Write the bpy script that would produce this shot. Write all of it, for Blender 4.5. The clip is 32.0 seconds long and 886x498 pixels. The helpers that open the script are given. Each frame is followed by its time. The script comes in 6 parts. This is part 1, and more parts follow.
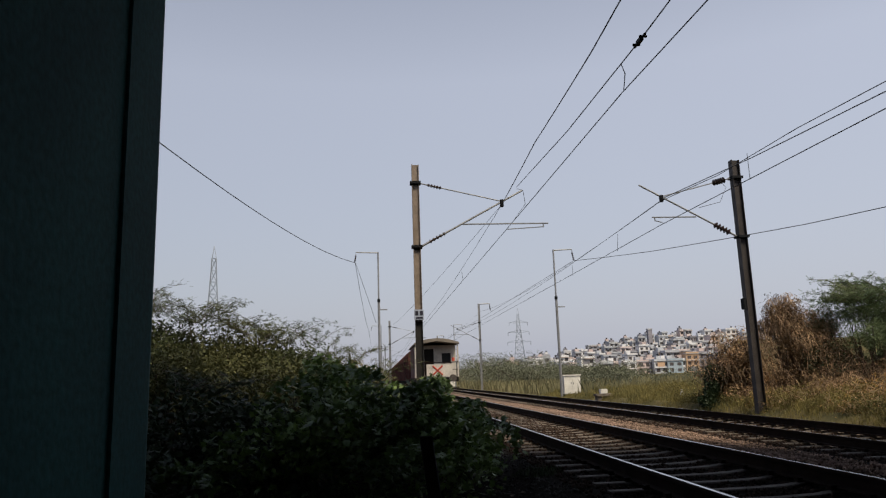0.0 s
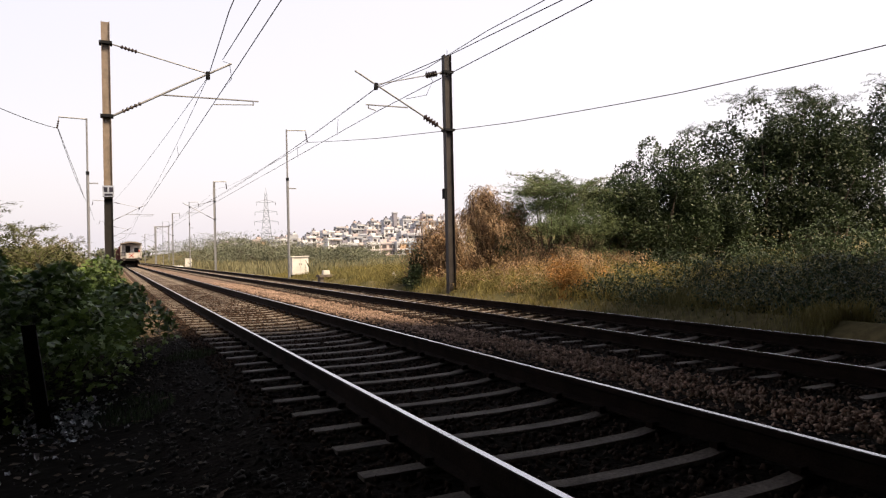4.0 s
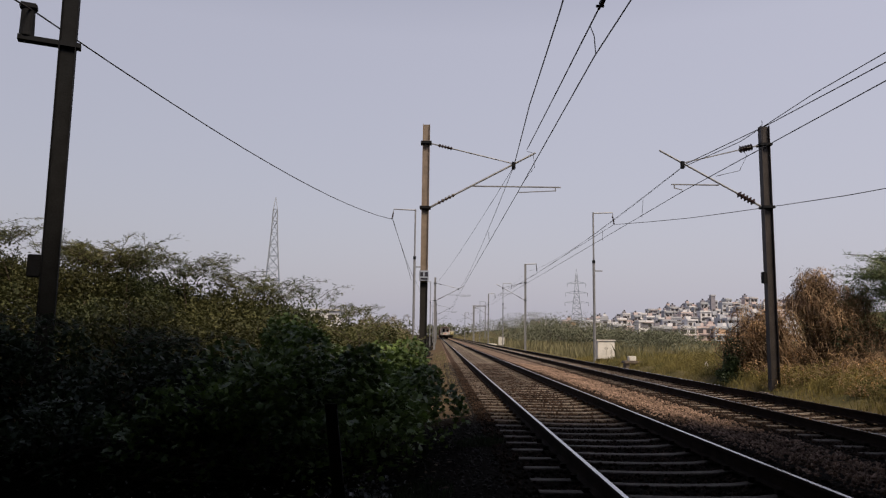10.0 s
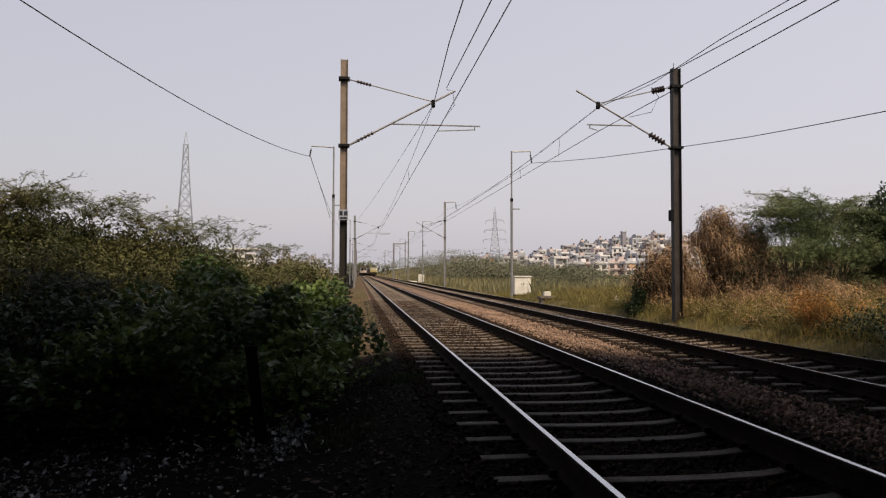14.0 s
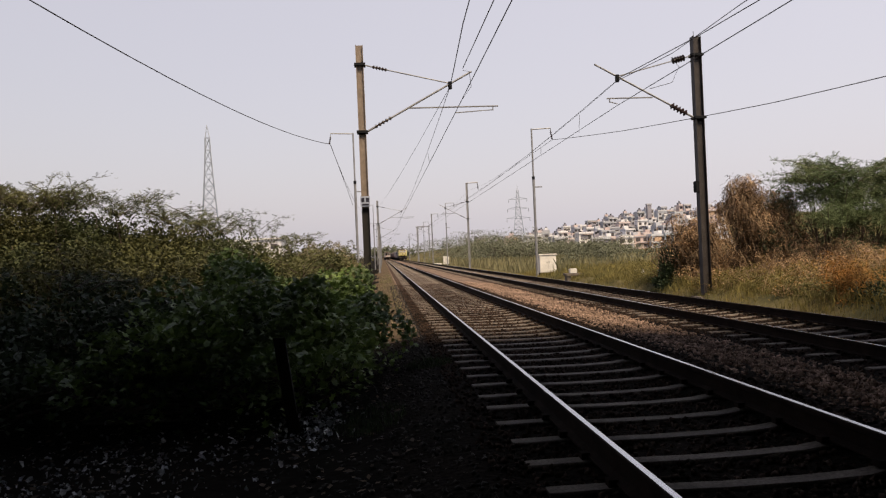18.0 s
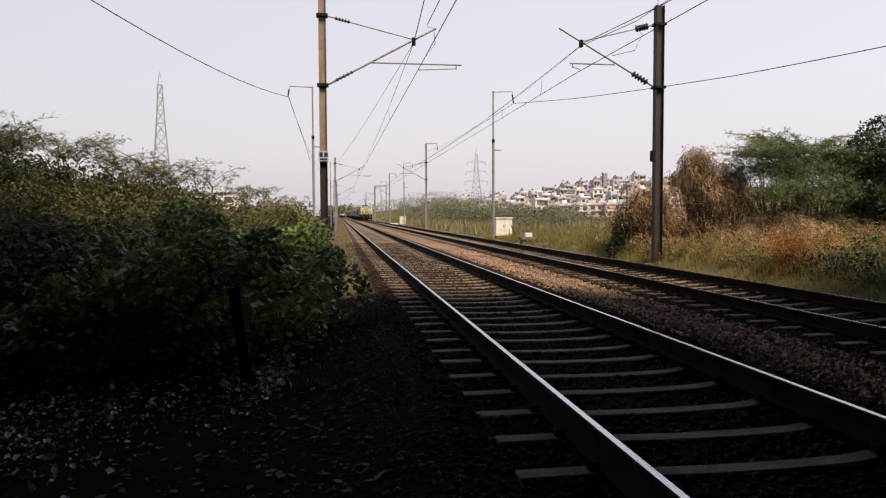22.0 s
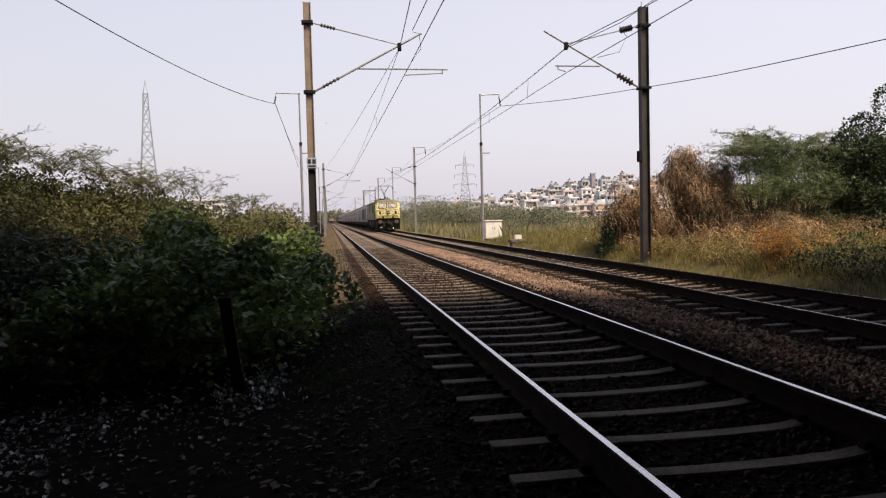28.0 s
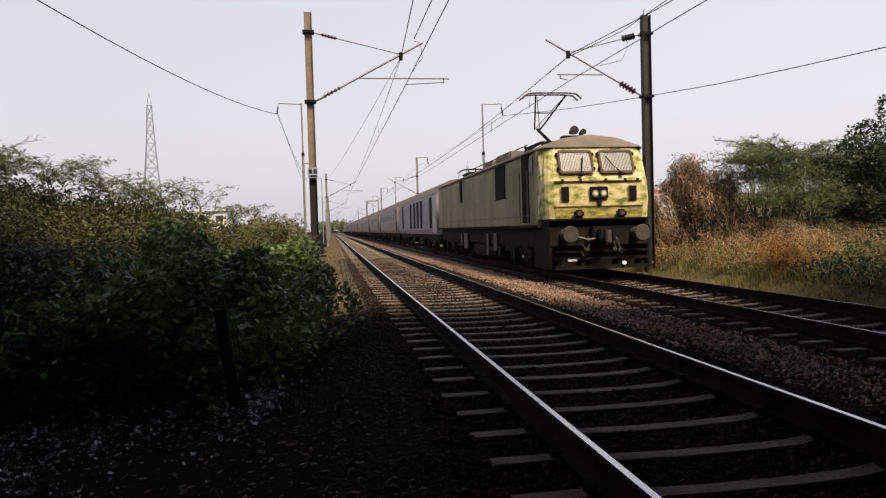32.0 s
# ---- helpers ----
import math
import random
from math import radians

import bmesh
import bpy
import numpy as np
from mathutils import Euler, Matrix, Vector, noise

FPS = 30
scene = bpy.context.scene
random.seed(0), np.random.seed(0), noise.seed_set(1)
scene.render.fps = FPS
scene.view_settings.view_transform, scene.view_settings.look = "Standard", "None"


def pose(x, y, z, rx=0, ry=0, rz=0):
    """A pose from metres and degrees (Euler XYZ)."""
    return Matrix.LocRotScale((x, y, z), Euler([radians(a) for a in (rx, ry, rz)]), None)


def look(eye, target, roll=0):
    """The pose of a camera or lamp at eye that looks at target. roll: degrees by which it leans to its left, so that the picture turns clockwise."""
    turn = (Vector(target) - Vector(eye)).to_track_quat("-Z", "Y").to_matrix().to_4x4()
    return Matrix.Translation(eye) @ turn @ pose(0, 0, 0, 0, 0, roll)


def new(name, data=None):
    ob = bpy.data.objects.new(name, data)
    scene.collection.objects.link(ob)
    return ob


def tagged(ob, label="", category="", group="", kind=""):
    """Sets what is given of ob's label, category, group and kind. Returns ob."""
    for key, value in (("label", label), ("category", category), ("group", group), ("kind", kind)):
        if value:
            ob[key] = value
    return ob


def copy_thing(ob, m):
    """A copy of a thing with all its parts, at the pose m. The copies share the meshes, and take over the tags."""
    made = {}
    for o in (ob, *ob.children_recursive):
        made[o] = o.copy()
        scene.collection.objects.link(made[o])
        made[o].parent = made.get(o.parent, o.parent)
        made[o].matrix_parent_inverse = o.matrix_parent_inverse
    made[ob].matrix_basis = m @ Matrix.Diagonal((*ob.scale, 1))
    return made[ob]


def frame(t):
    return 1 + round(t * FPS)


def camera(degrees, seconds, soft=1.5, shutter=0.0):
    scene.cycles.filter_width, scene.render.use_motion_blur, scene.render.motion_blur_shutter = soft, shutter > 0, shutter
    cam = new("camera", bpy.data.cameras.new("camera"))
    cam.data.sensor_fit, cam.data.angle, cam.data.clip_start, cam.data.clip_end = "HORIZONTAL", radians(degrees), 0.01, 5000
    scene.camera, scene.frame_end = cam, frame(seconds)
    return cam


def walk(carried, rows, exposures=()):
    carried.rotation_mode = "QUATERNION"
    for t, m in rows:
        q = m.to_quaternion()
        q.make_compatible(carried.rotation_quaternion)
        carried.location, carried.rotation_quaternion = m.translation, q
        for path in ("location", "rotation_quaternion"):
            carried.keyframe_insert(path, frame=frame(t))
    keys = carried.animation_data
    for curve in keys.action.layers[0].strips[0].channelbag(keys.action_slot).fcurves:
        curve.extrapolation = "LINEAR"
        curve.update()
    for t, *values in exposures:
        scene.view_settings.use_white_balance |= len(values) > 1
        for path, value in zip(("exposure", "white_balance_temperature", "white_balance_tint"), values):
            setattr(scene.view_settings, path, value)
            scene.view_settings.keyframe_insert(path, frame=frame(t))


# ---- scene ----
cam = camera(64.2, 32.0, 1.2)
PATH = [
    (0.0, (-2.944, 0.331, 1.056), (-2.009, 10.122, 2.861), -1.9),
    (0.5, (-2.971, 0.148, 1.039), (-0.548, 9.814, 1.872), -2.8),
    (1.0, (-2.909, 0.117, 1.037), (-0.632, 9.853, 1.190), 0.6),
    (1.5, (-2.853, 0.077, 0.988), (-0.560, 9.810, 0.961), -1.5),
    (2.0, (-2.802, 0.010, 1.007), (-0.362, 9.706, 1.153), -0.7),
    (2.5, (-2.720, 0.097, 1.055), (0.730, 9.478, 1.357), -1.8),
    (4.5, (-1.548, 0.035, 1.109), (2.729, 9.069, 0.805), -0.8),
    (5.0, (-1.458, 0.037, 1.188), (1.403, 9.528, -0.130), -2.2),
    (5.5, (-1.389, 0.135, 1.175), (0.823, 9.874, 0.661), -1.1),
    (6.0, (-1.392, 0.223, 1.199), (0.552, 10.021, 0.729), 0.2),
    (6.5, (-1.403, 0.186, 1.197), (0.430, 10.007, 0.761), 0.1),
    (7.0, (-1.438, 0.240, 1.196), (0.116, 10.092, 0.464), 0.9),
    (7.5, (-1.470, 0.328, 1.191), (-0.504, 10.277, 0.935), 1.0),
    (8.0, (-1.465, 0.215, 1.213), (0.015, 10.105, 1.193), 2.2),
    (8.4, (-1.459, 0.348, 1.187), (-0.697, 10.306, 1.705), 2.8),
    (8.5, (-1.386, 0.378, 1.175), (-1.578, 10.346, 1.953), 3.0),
    (8.6, (-1.514, 0.521, 1.238), (-2.441, 10.410, 2.401), 5.4),
    (9.0, (-1.381, 0.393, 1.213), (-1.696, 10.298, 2.548), 2.0),
    (9.5, (-1.387, 0.410, 1.180), (-1.504, 10.340, 2.357), 1.6),
    (10.0, (-1.439, 0.350, 1.198), (-1.379, 10.275, 2.403), 0.8),
    (10.5, (-1.475, 0.345, 1.200), (-1.284, 10.314, 1.965), 0.5),
    (11.0, (-1.487, 0.361, 1.229), (-1.417, 10.341, 1.884), 0.1),
    (11.5, (-1.470, 0.440, 1.250), (-1.331, 10.424, 1.802), -0.6),
    (12.0, (-1.328, 0.422, 1.323), (-1.493, 10.212, 3.363), -4.8),
    (12.4, (-1.275, 0.395, 1.234), (-0.068, 10.134, 3.155), -5.8),
    (12.5, (-1.306, 0.300, 1.266), (0.110, 10.005, 3.219), -5.3),
    (12.6, (-1.336, 0.339, 1.236), (-0.272, 10.145, 2.878), -3.3),
    (12.9, (-1.447, 0.434, 1.181), (-0.592, 10.201, 3.152), -7.0),
    (13.0, (-1.411, 0.326, 1.248), (0.053, 10.011, 3.260), -5.4),
    (13.5, (-1.450, 0.303, 1.242), (-0.499, 10.221, 2.097), -1.2),
    (14.0, (-1.443, 0.296, 1.228), (-0.243, 10.216, 1.563), 0.1),
    (14.5, (-1.460, 0.340, 1.158), (0.192, 10.201, 1.342), -0.7),
    (16.5, (-1.213, 0.368, 1.248), (0.212, 10.263, 1.353), -0.8),
    (17.0, (-1.291, 0.329, 1.268), (1.069, 10.034, 1.708), 0.8),
    (17.5, (-1.355, 0.145, 1.219), (0.280, 10.010, 1.304), -2.4),
    (18.0, (-1.423, 0.321, 1.266), (-0.568, 10.284, 1.344), -2.4),
    (18.5, (-1.430, 0.311, 1.257), (-0.672, 10.281, 1.409), -2.2),
    (19.0, (-1.432, 0.391, 1.275), (-0.611, 10.357, 1.294), -1.9),
    (19.5, (-1.436, 0.301, 1.262), (-0.463, 10.254, 1.315), -1.6),
    (20.0, (-1.430, 0.296, 1.247), (-0.464, 10.249, 1.326), -1.8),
    (20.5, (-1.443, 0.268, 1.235), (-0.123, 10.176, 0.949), -0.6),
    (21.0, (-1.463, 0.282, 1.241), (-0.119, 10.184, 0.850), 0.1),
    (21.5, (-1.466, 0.265, 1.214), (0.120, 10.123, 0.654), -0.0),
    (22.0, (-1.451, 0.298, 1.210), (0.007, 10.180, 0.727), -0.2),
    (22.5, (-1.445, 0.266, 1.216), (0.184, 10.115, 0.616), -0.8),
    (23.0, (-1.460, 0.298, 1.272), (0.072, 10.166, 0.737), -0.2),
    (23.5, (-1.463, 0.289, 1.231), (0.107, 10.153, 0.742), 0.0),
    (24.0, (-1.464, 0.303, 1.242), (0.108, 10.162, 0.657), -0.2),
    (24.5, (-1.443, 0.302, 1.212), (0.178, 10.158, 0.714), -0.3),
    (25.0, (-1.446, 0.293, 1.233), (0.169, 10.153, 0.801), -0.9),
    (25.5, (-1.450, 0.301, 1.233), (0.269, 10.145, 0.849), -0.9),
    (27.5, (-1.451, 0.276, 1.221), (0.145, 10.137, 0.762), -1.1),
    (28.0, (-1.451, 0.275, 1.235), (0.145, 10.138, 0.797), -1.4),
    (28.5, (-1.451, 0.296, 1.233), (0.159, 10.158, 0.833), -1.4),
    (29.0, (-1.446, 0.271, 1.232), (0.168, 10.130, 0.771), -1.4),
    (29.5, (-1.469, 0.287, 1.232), (0.089, 10.162, 0.964), -1.4),
    (30.0, (-1.456, 0.309, 1.258), (0.042, 10.189, 0.893), -1.4),
    (30.5, (-1.455, 0.312, 1.230), (0.098, 10.181, 0.784), -1.6),
    (31.0, (-1.453, 0.290, 1.227), (0.090, 10.156, 0.686), -1.4),
    (31.5, (-1.447, 0.317, 1.241), (0.180, 10.178, 0.903), -1.2),
    (32.0, (-1.397, 0.416, 1.230), (0.157, 10.290, 0.932), -1.6),
]
EXPOSURES = [(0.0, -0.41, 6000, 6), (0.6, -0.36, 6000, 6), (1.2, -0.01, 6600, 12), (2.5, 0.04, 6800, 12), (4.5, 0.59, 6850, 12), (5.2, 0.57, 6800, 12), (6.0, 0.31, 6750, 11), (8.0, 0.09, 6700, 12), (8.6, -0.21, 6400, 10), (9.0, -0.51, 6200, 12), (10.0, -0.46, 6250, 13), (11.5, -0.11, 6500, 10), (12.0, -0.51, 6300, 10), (13.0, -0.63, 6300, 11), (14.0, -0.16, 6600, 11), (16.5, 0.01, 6700, 12), (19.0, -0.06, 6700, 12), (21.0, 0.09, 6700, 12), (23.0, 0.21, 6650, 11), (27.5, 0.19, 6500, 12), (29.2, 0.17, 6450, 13), (29.8, 0.14, 6150, 2), (30.1, 0.14, 6150, 2), (30.6, 0.17, 6600, 10), (31.0, 0.17, 6650, 11), (32.0, 0.17, 6600, 11)]
walk(cam, [(t, look(eye, target, roll)) for t, eye, target, roll in PATH], EXPOSURES)

# world and sun -------------------------------------------------------------
SUN_EL, SUN_AZ = radians(54.0), radians(-25.0)      # light travels towards +y and a little -x
world = bpy.data.worlds.new("hazy_sky")
scene.world = world
world.use_nodes = True
wn = world.node_tree.nodes
wl = world.node_tree.links
wn.clear()
sky = wn.new("ShaderNodeTexSky")
sky.sky_type, sky.sun_disc = "NISHITA", False
sky.sun_elevation, sky.sun_rotation = SUN_EL, radians(180.0) + SUN_AZ
sky.dust_density, sky.air_density = 4.0, 1.6
sky_bg = wn.new("ShaderNodeBackground")
sky_bg.inputs["Strength"].default_value = 0.0375
haze_bg = wn.new("ShaderNodeBackground")
haze_bg.inputs["Strength"].default_value = 0.69
add = wn.new("ShaderNodeAddShader")
wout = wn.new("ShaderNodeOutputWorld")
sky_tc = wn.new("ShaderNodeTexCoord")
sky_xyz = wn.new("ShaderNodeSeparateXYZ")
sky_ramp = wn.new("ShaderNodeValToRGB")
sky_ramp.color_ramp.elements[0].position, sky_ramp.color_ramp.elements[0].color = 0.40, (0.80, 0.77, 0.86, 1)
sky_ramp.color_ramp.elements[1].position, sky_ramp.color_ramp.elements[1].color = 0.85, (0.15, 0.165, 0.23, 1)
wl.new(sky_tc.outputs["Generated"], sky_xyz.inputs[0])
wl.new(sky_xyz.outputs["Z"], sky_ramp.inputs[0])
sky_side = wn.new("ShaderNodeMath")
sky_side.operation, sky_side.inputs[1].default_value, sky_side.inputs[2].default_value = "MULTIPLY_ADD", 0.16, 1.02
sky_scale = wn.new("ShaderNodeVectorMath")
sky_scale.operation = "SCALE"
wl.new(sky_xyz.outputs["X"], sky_side.inputs[0])
wl.new(sky_ramp.outputs[0], sky_scale.inputs[0])
wl.new(sky_side.outputs[0], sky_scale.inputs["Scale"])
wl.new(sky_scale.outputs[0], haze_bg.inputs["Color"])
wl.new(sky.outputs[0], sky_bg.inputs[0])
wl.new(sky_bg.outputs[0], add.inputs[0])
wl.new(haze_bg.outputs[0], add.inputs[1])
wl.new(add.outputs[0], wout.inputs[0])
sun = new("sun", bpy.data.lights.new("sun", "SUN"))
sun.data.energy, sun.data.angle, sun.data.color = 5.0, radians(20.0), (1.0, 0.82, 0.58)
sun.matrix_world = look((0, 0, 50), (math.sin(SUN_AZ) * math.cos(SUN_EL) * 10, math.cos(SUN_AZ) * math.cos(SUN_EL) * 10, 50 - math.sin(SUN_EL) * 10))


# materials -----------------------------------------------------------------
def mat(name, col, rough=0.8, metal=0.0, var=0.35, scale=6.0, fine=60.0, bump=0.3, col2=None, rand=0.0, spec=0.3, dist=0.01, stretch=(1, 1, 1), trans=0.0):
    """A surface with broad stains, fine grain, relief and, with rand, a shade of its own for each piece."""
    m = bpy.data.materials.new(name)
    m.use_nodes = True
    n, l = m.node_tree.nodes, m.node_tree.links
    b = n["Principled BSDF"]
    geo = n.new("ShaderNodeNewGeometry")
    tc = n.new("ShaderNodeTexCoord")
    mp = n.new("ShaderNodeMapping")
    mp.inputs["Scale"].default_value = stretch
    l.new(tc.outputs["Object"], mp.inputs[0])
    big, small = n.new("ShaderNodeTexNoise"), n.new("ShaderNodeTexNoise")
    for t, s, d in ((big, scale, 5), (small, fine, 3)):
        t.inputs["Scale"].default_value, t.inputs["Detail"].default_value = s, d
        l.new(mp.outputs[0], t.inputs["Vector"])
    c2 = col2 or tuple(c * (1 - var) for c in col)
    ramp = n.new("ShaderNodeValToRGB")
    ramp.color_ramp.elements[0].position, ramp.color_ramp.elements[1].position = 0.36, 0.64
    ramp.color_ramp.elements[0].color, ramp.color_ramp.elements[1].color = (*c2, 1), (*col, 1)
    l.new(big.outputs[0], ramp.inputs[0])
    hsv = n.new("ShaderNodeHueSaturation")
    mr = n.new("ShaderNodeMapRange")
    mr.inputs["To Min"].default_value, mr.inputs["To Max"].default_value = 1 - var * 0.7, 1 + var * 0.7
    mr.inputs["From Min"].default_value, mr.inputs["From Max"].default_value = 0.3, 0.7
    l.new(small.outputs[0], mr.inputs[0])
    val = mr.outputs[0]
    if rand:
        oi = n.new("ShaderNodeObjectInfo")
        sm = n.new("ShaderNodeMath")
        sm.operation = "ADD"
        l.new(oi.outputs["Random"], sm.inputs[0])
        l.new(geo.outputs["Random Per Island"], sm.inputs[1])
        rr = n.new("ShaderNodeMapRange")
        rr.inputs["From Max"].default_value = 2.0
        rr.inputs["To Min"].default_value, rr.inputs["To Max"].default_value = 1 - rand, 1 + rand
        l.new(sm.outputs[0], rr.inputs[0])
        mu = n.new("ShaderNodeMath")
        mu.operation = "MULTIPLY"
        l.new(val, mu.inputs[0])
        l.new(rr.outputs[0], mu.inputs[1])
        val = mu.outputs[0]
    l.new(val, hsv.inputs["Value"])
    l.new(ramp.outputs[0], hsv.inputs["Color"])
    l.new(hsv.outputs[0], b.inputs["Base Color"])
    b.inputs["Roughness"].default_value, b.inputs["Metallic"].default_value = rough, metal
    b.inputs["Specular IOR Level"].default_value = spec
    if bump:
        bp = n.new("ShaderNodeBump")
        bp.inputs["Strength"].default_value, bp.inputs["Distance"].default_value = bump, dist
        l.new(small.outputs[0], bp.inputs["Height"])
        l.new(bp.outputs[0], b.inputs["Normal"])
    if trans:
        tr = n.new("ShaderNodeBsdfTranslucent")
        mx = n.new("ShaderNodeMixShader")
        mx.inputs[0].default_value = trans
        l.new(hsv.outputs[0], tr.inputs[0])
        l.new(b.outputs[0], mx.inputs[1])
        l.new(tr.outputs[0], mx.inputs[2])
        l.new(mx.outputs[0], n["Material Output"].inputs[0])
    return m


def glow(name, col, strength):
    m = bpy.data.materials.new(name)
    m.use_nodes = True
    b = m.node_tree.nodes["Principled BSDF"]
    b.inputs["Emission Color"].default_value, b.inputs["Emission Strength"].default_value = (*col, 1), strength
    return m


# Shoulder stones: the dark colour carries the shade beside the track.
SHADESTONE = mat("shade_darkened_stone", (0.055, 0.047, 0.041), 0.8, var=0.5, scale=1.5, fine=25, rand=0.9, bump=0.5, spec=0.2)
# Oil-stained track stones, taken darker to carry the shade between sleepers.
OILBALLAST = mat("oil_stained_shaded_stone", (0.058, 0.039, 0.030), 0.95, var=0.55, scale=1.5, fine=25, rand=0.85, bump=0.5, spec=0.06)
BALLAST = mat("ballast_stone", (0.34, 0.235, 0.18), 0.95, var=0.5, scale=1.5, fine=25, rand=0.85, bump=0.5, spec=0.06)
# Near black so the colour supplies the shade between and below the stones.
BED = mat("shade_black_ballast_bed", (0.016, 0.012, 0.010), 1.0, var=0.55, scale=0.5, fine=22, bump=1.0, dist=0.05, col2=(0.010, 0.008, 0.006), spec=0.02)
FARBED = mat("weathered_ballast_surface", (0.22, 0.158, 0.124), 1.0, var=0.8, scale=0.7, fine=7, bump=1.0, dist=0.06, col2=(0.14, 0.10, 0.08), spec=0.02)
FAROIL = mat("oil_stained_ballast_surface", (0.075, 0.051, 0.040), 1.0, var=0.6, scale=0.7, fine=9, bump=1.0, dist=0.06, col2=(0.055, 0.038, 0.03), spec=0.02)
TRODDEN = mat("trodden_brown_path", (0.12, 0.088, 0.058), 1.0, var=0.5, scale=0.9, fine=12, bump=0.8, dist=0.03, col2=(0.09, 0.066, 0.042), spec=0.02)
VERGE = mat("dry_verge_soil", (0.15, 0.12, 0.06), 1.0, var=0.4, scale=0.5, fine=7, bump=0.7, dist=0.04, col2=(0.085, 0.08, 0.04), spec=0.02)
# Near-black soil: the deep shade below bridge and bushes is in its colour.
SOIL = mat("shade_darkened_soil", (0.011, 0.009, 0.007), 1.0, var=0.4, scale=0.4, fine=9, bump=0.6, dist=0.03, col2=(0.008, 0.007, 0.005), spec=0.02)
CONCRETE = mat("sleeper_concrete", (0.205, 0.172, 0.145), 0.85, var=0.5, scale=3, fine=45, rand=0.35, col2=(0.105, 0.087, 0.072), spec=0.2)
RUST = mat("rusty_steel", (0.022, 0.014, 0.011), 0.9, var=0.4, scale=5, fine=70, spec=0.06)
POLISHED = mat("polished_rail_head", (0.62, 0.62, 0.64), 0.24, metal=1.0, var=0.12, scale=2, fine=30, bump=0.05, stretch=(8, 0.3, 1))
GALV = mat("galvanised_steel", (0.30, 0.30, 0.31), 0.55, metal=0.5, var=0.25, scale=3, fine=40)
# Near black, so the bracket mast's shaded face is in the colour.
DARKSTEEL = mat("near_black_steel", (0.016, 0.017, 0.02), 0.8, var=0.3, scale=3, fine=40, spec=0.1)
BROWNPOLE = mat("brown_black_pole_paint", (0.058, 0.05, 0.05), 0.6, metal=0.2, var=0.35, scale=2, fine=35)
TANPOLE = mat("weathered_tan_pole_paint", (0.25, 0.20, 0.165), 0.7, var=0.18, scale=2, fine=12, col2=(0.19, 0.15, 0.12))
TAR = mat("black_tar_paint", (0.022, 0.02, 0.02), 0.7, var=0.3)
WIRE = mat("weathered_copper_wire", (0.06, 0.055, 0.055), 0.6, metal=0.4, bump=0)
PORCELAIN = mat("brown_porcelain", (0.035, 0.02, 0.018), 0.35, var=0.2, bump=0)
WHITEPAINT = mat("white_paint", (0.78, 0.75, 0.70), 0.6, var=0.18, scale=2, fine=25, bump=0.1)
PLATE = mat("enamel_plate", (0.38, 0.42, 0.53), 0.5, var=0.2)
MARK = mat("black_lettering", (0.03, 0.03, 0.05), 0.6, bump=0)
TEAL = mat("dark_teal_painted_concrete", (0.02, 0.085, 0.085), 0.8, var=0.3, scale=1.2, fine=30, bump=0.25, col2=(0.014, 0.06, 0.062), spec=0.15)
# Darker than bare concrete: deepens the shade below the bridge through its colour.
BRIDGE = mat("darkened_bridge_concrete", (0.06, 0.057, 0.054), 0.85, var=0.35, scale=0.8, fine=18)
LEAF = mat("broad_green_leaf", (0.15, 0.215, 0.05), 0.48, var=0.45, scale=0.9, fine=8, rand=0.85, bump=0.1, col2=(0.05, 0.08, 0.024), trans=0.2, spec=0.35)
FEATHER = mat("feathery_olive_leaf", (0.15, 0.145, 0.055), 0.65, var=0.3, scale=0.5, fine=6, rand=0.45, bump=0, col2=(0.075, 0.09, 0.036), trans=0.25)
# Tree leaf; also colours shade into low scrub, verge weeds and the hollow.
DARKLEAF = mat("dark_tree_and_shade_leaf", (0.055, 0.08, 0.036), 0.5, var=0.4, scale=0.4, fine=5, rand=0.6, bump=0, trans=0.2)
GREENFEATHER = mat("feathery_green_leaf", (0.19, 0.22, 0.115), 0.65, var=0.4, scale=0.35, fine=4, rand=0.5, bump=0, col2=(0.11, 0.15, 0.07), trans=0.35)
DEADLEAF = mat("dark_fallen_leaf", (0.09, 0.06, 0.035), 0.85, var=0.4, scale=2, fine=20, rand=0.5, bump=0)
DRYLEAF = mat("dried_brown_creeper", (0.44, 0.29, 0.165), 0.8, var=0.4, scale=0.8, fine=8, rand=0.5, bump=0, col2=(0.12, 0.075, 0.04), trans=0.2)
FIELD = mat("dull_field_grass", (0.25, 0.225, 0.12), 0.8, var=0.3, scale=0.08, fine=0.6, rand=0.2, bump=0, col2=(0.12, 0.115, 0.062), trans=0.2)
BROWNSCRUB = mat("brown_olive_scrub", (0.25, 0.205, 0.13), 0.75, var=0.4, scale=0.4, fine=4, rand=0.5, bump=0, col2=(0.18, 0.165, 0.08), trans=0.2)
GOLDWEED = mat("golden_brown_weed", (0.40, 0.23, 0.07), 0.75, var=0.4, scale=0.6, fine=5, rand=0.6, bump=0, col2=(0.17, 0.125, 0.04), trans=0.2)
GRASS = mat("tall_olive_grass", (0.25, 0.205, 0.068), 0.75, var=0.35, scale=0.35, fine=2.5, rand=0.3, bump=0, col2=(0.135, 0.125, 0.05), trans=0.3)
BARK = mat("grey_brown_bark", (0.12, 0.095, 0.075), 0.9, var=0.4, scale=6, fine=40)
# Paled towards grey so the colour carries the haze on far plants.
FARGREEN = mat("haze_paled_scrub", (0.17, 0.175, 0.115), 0.85, var=0.2, scale=0.12, fine=0.8, rand=0.15, bump=0, col2=(0.125, 0.135, 0.095))
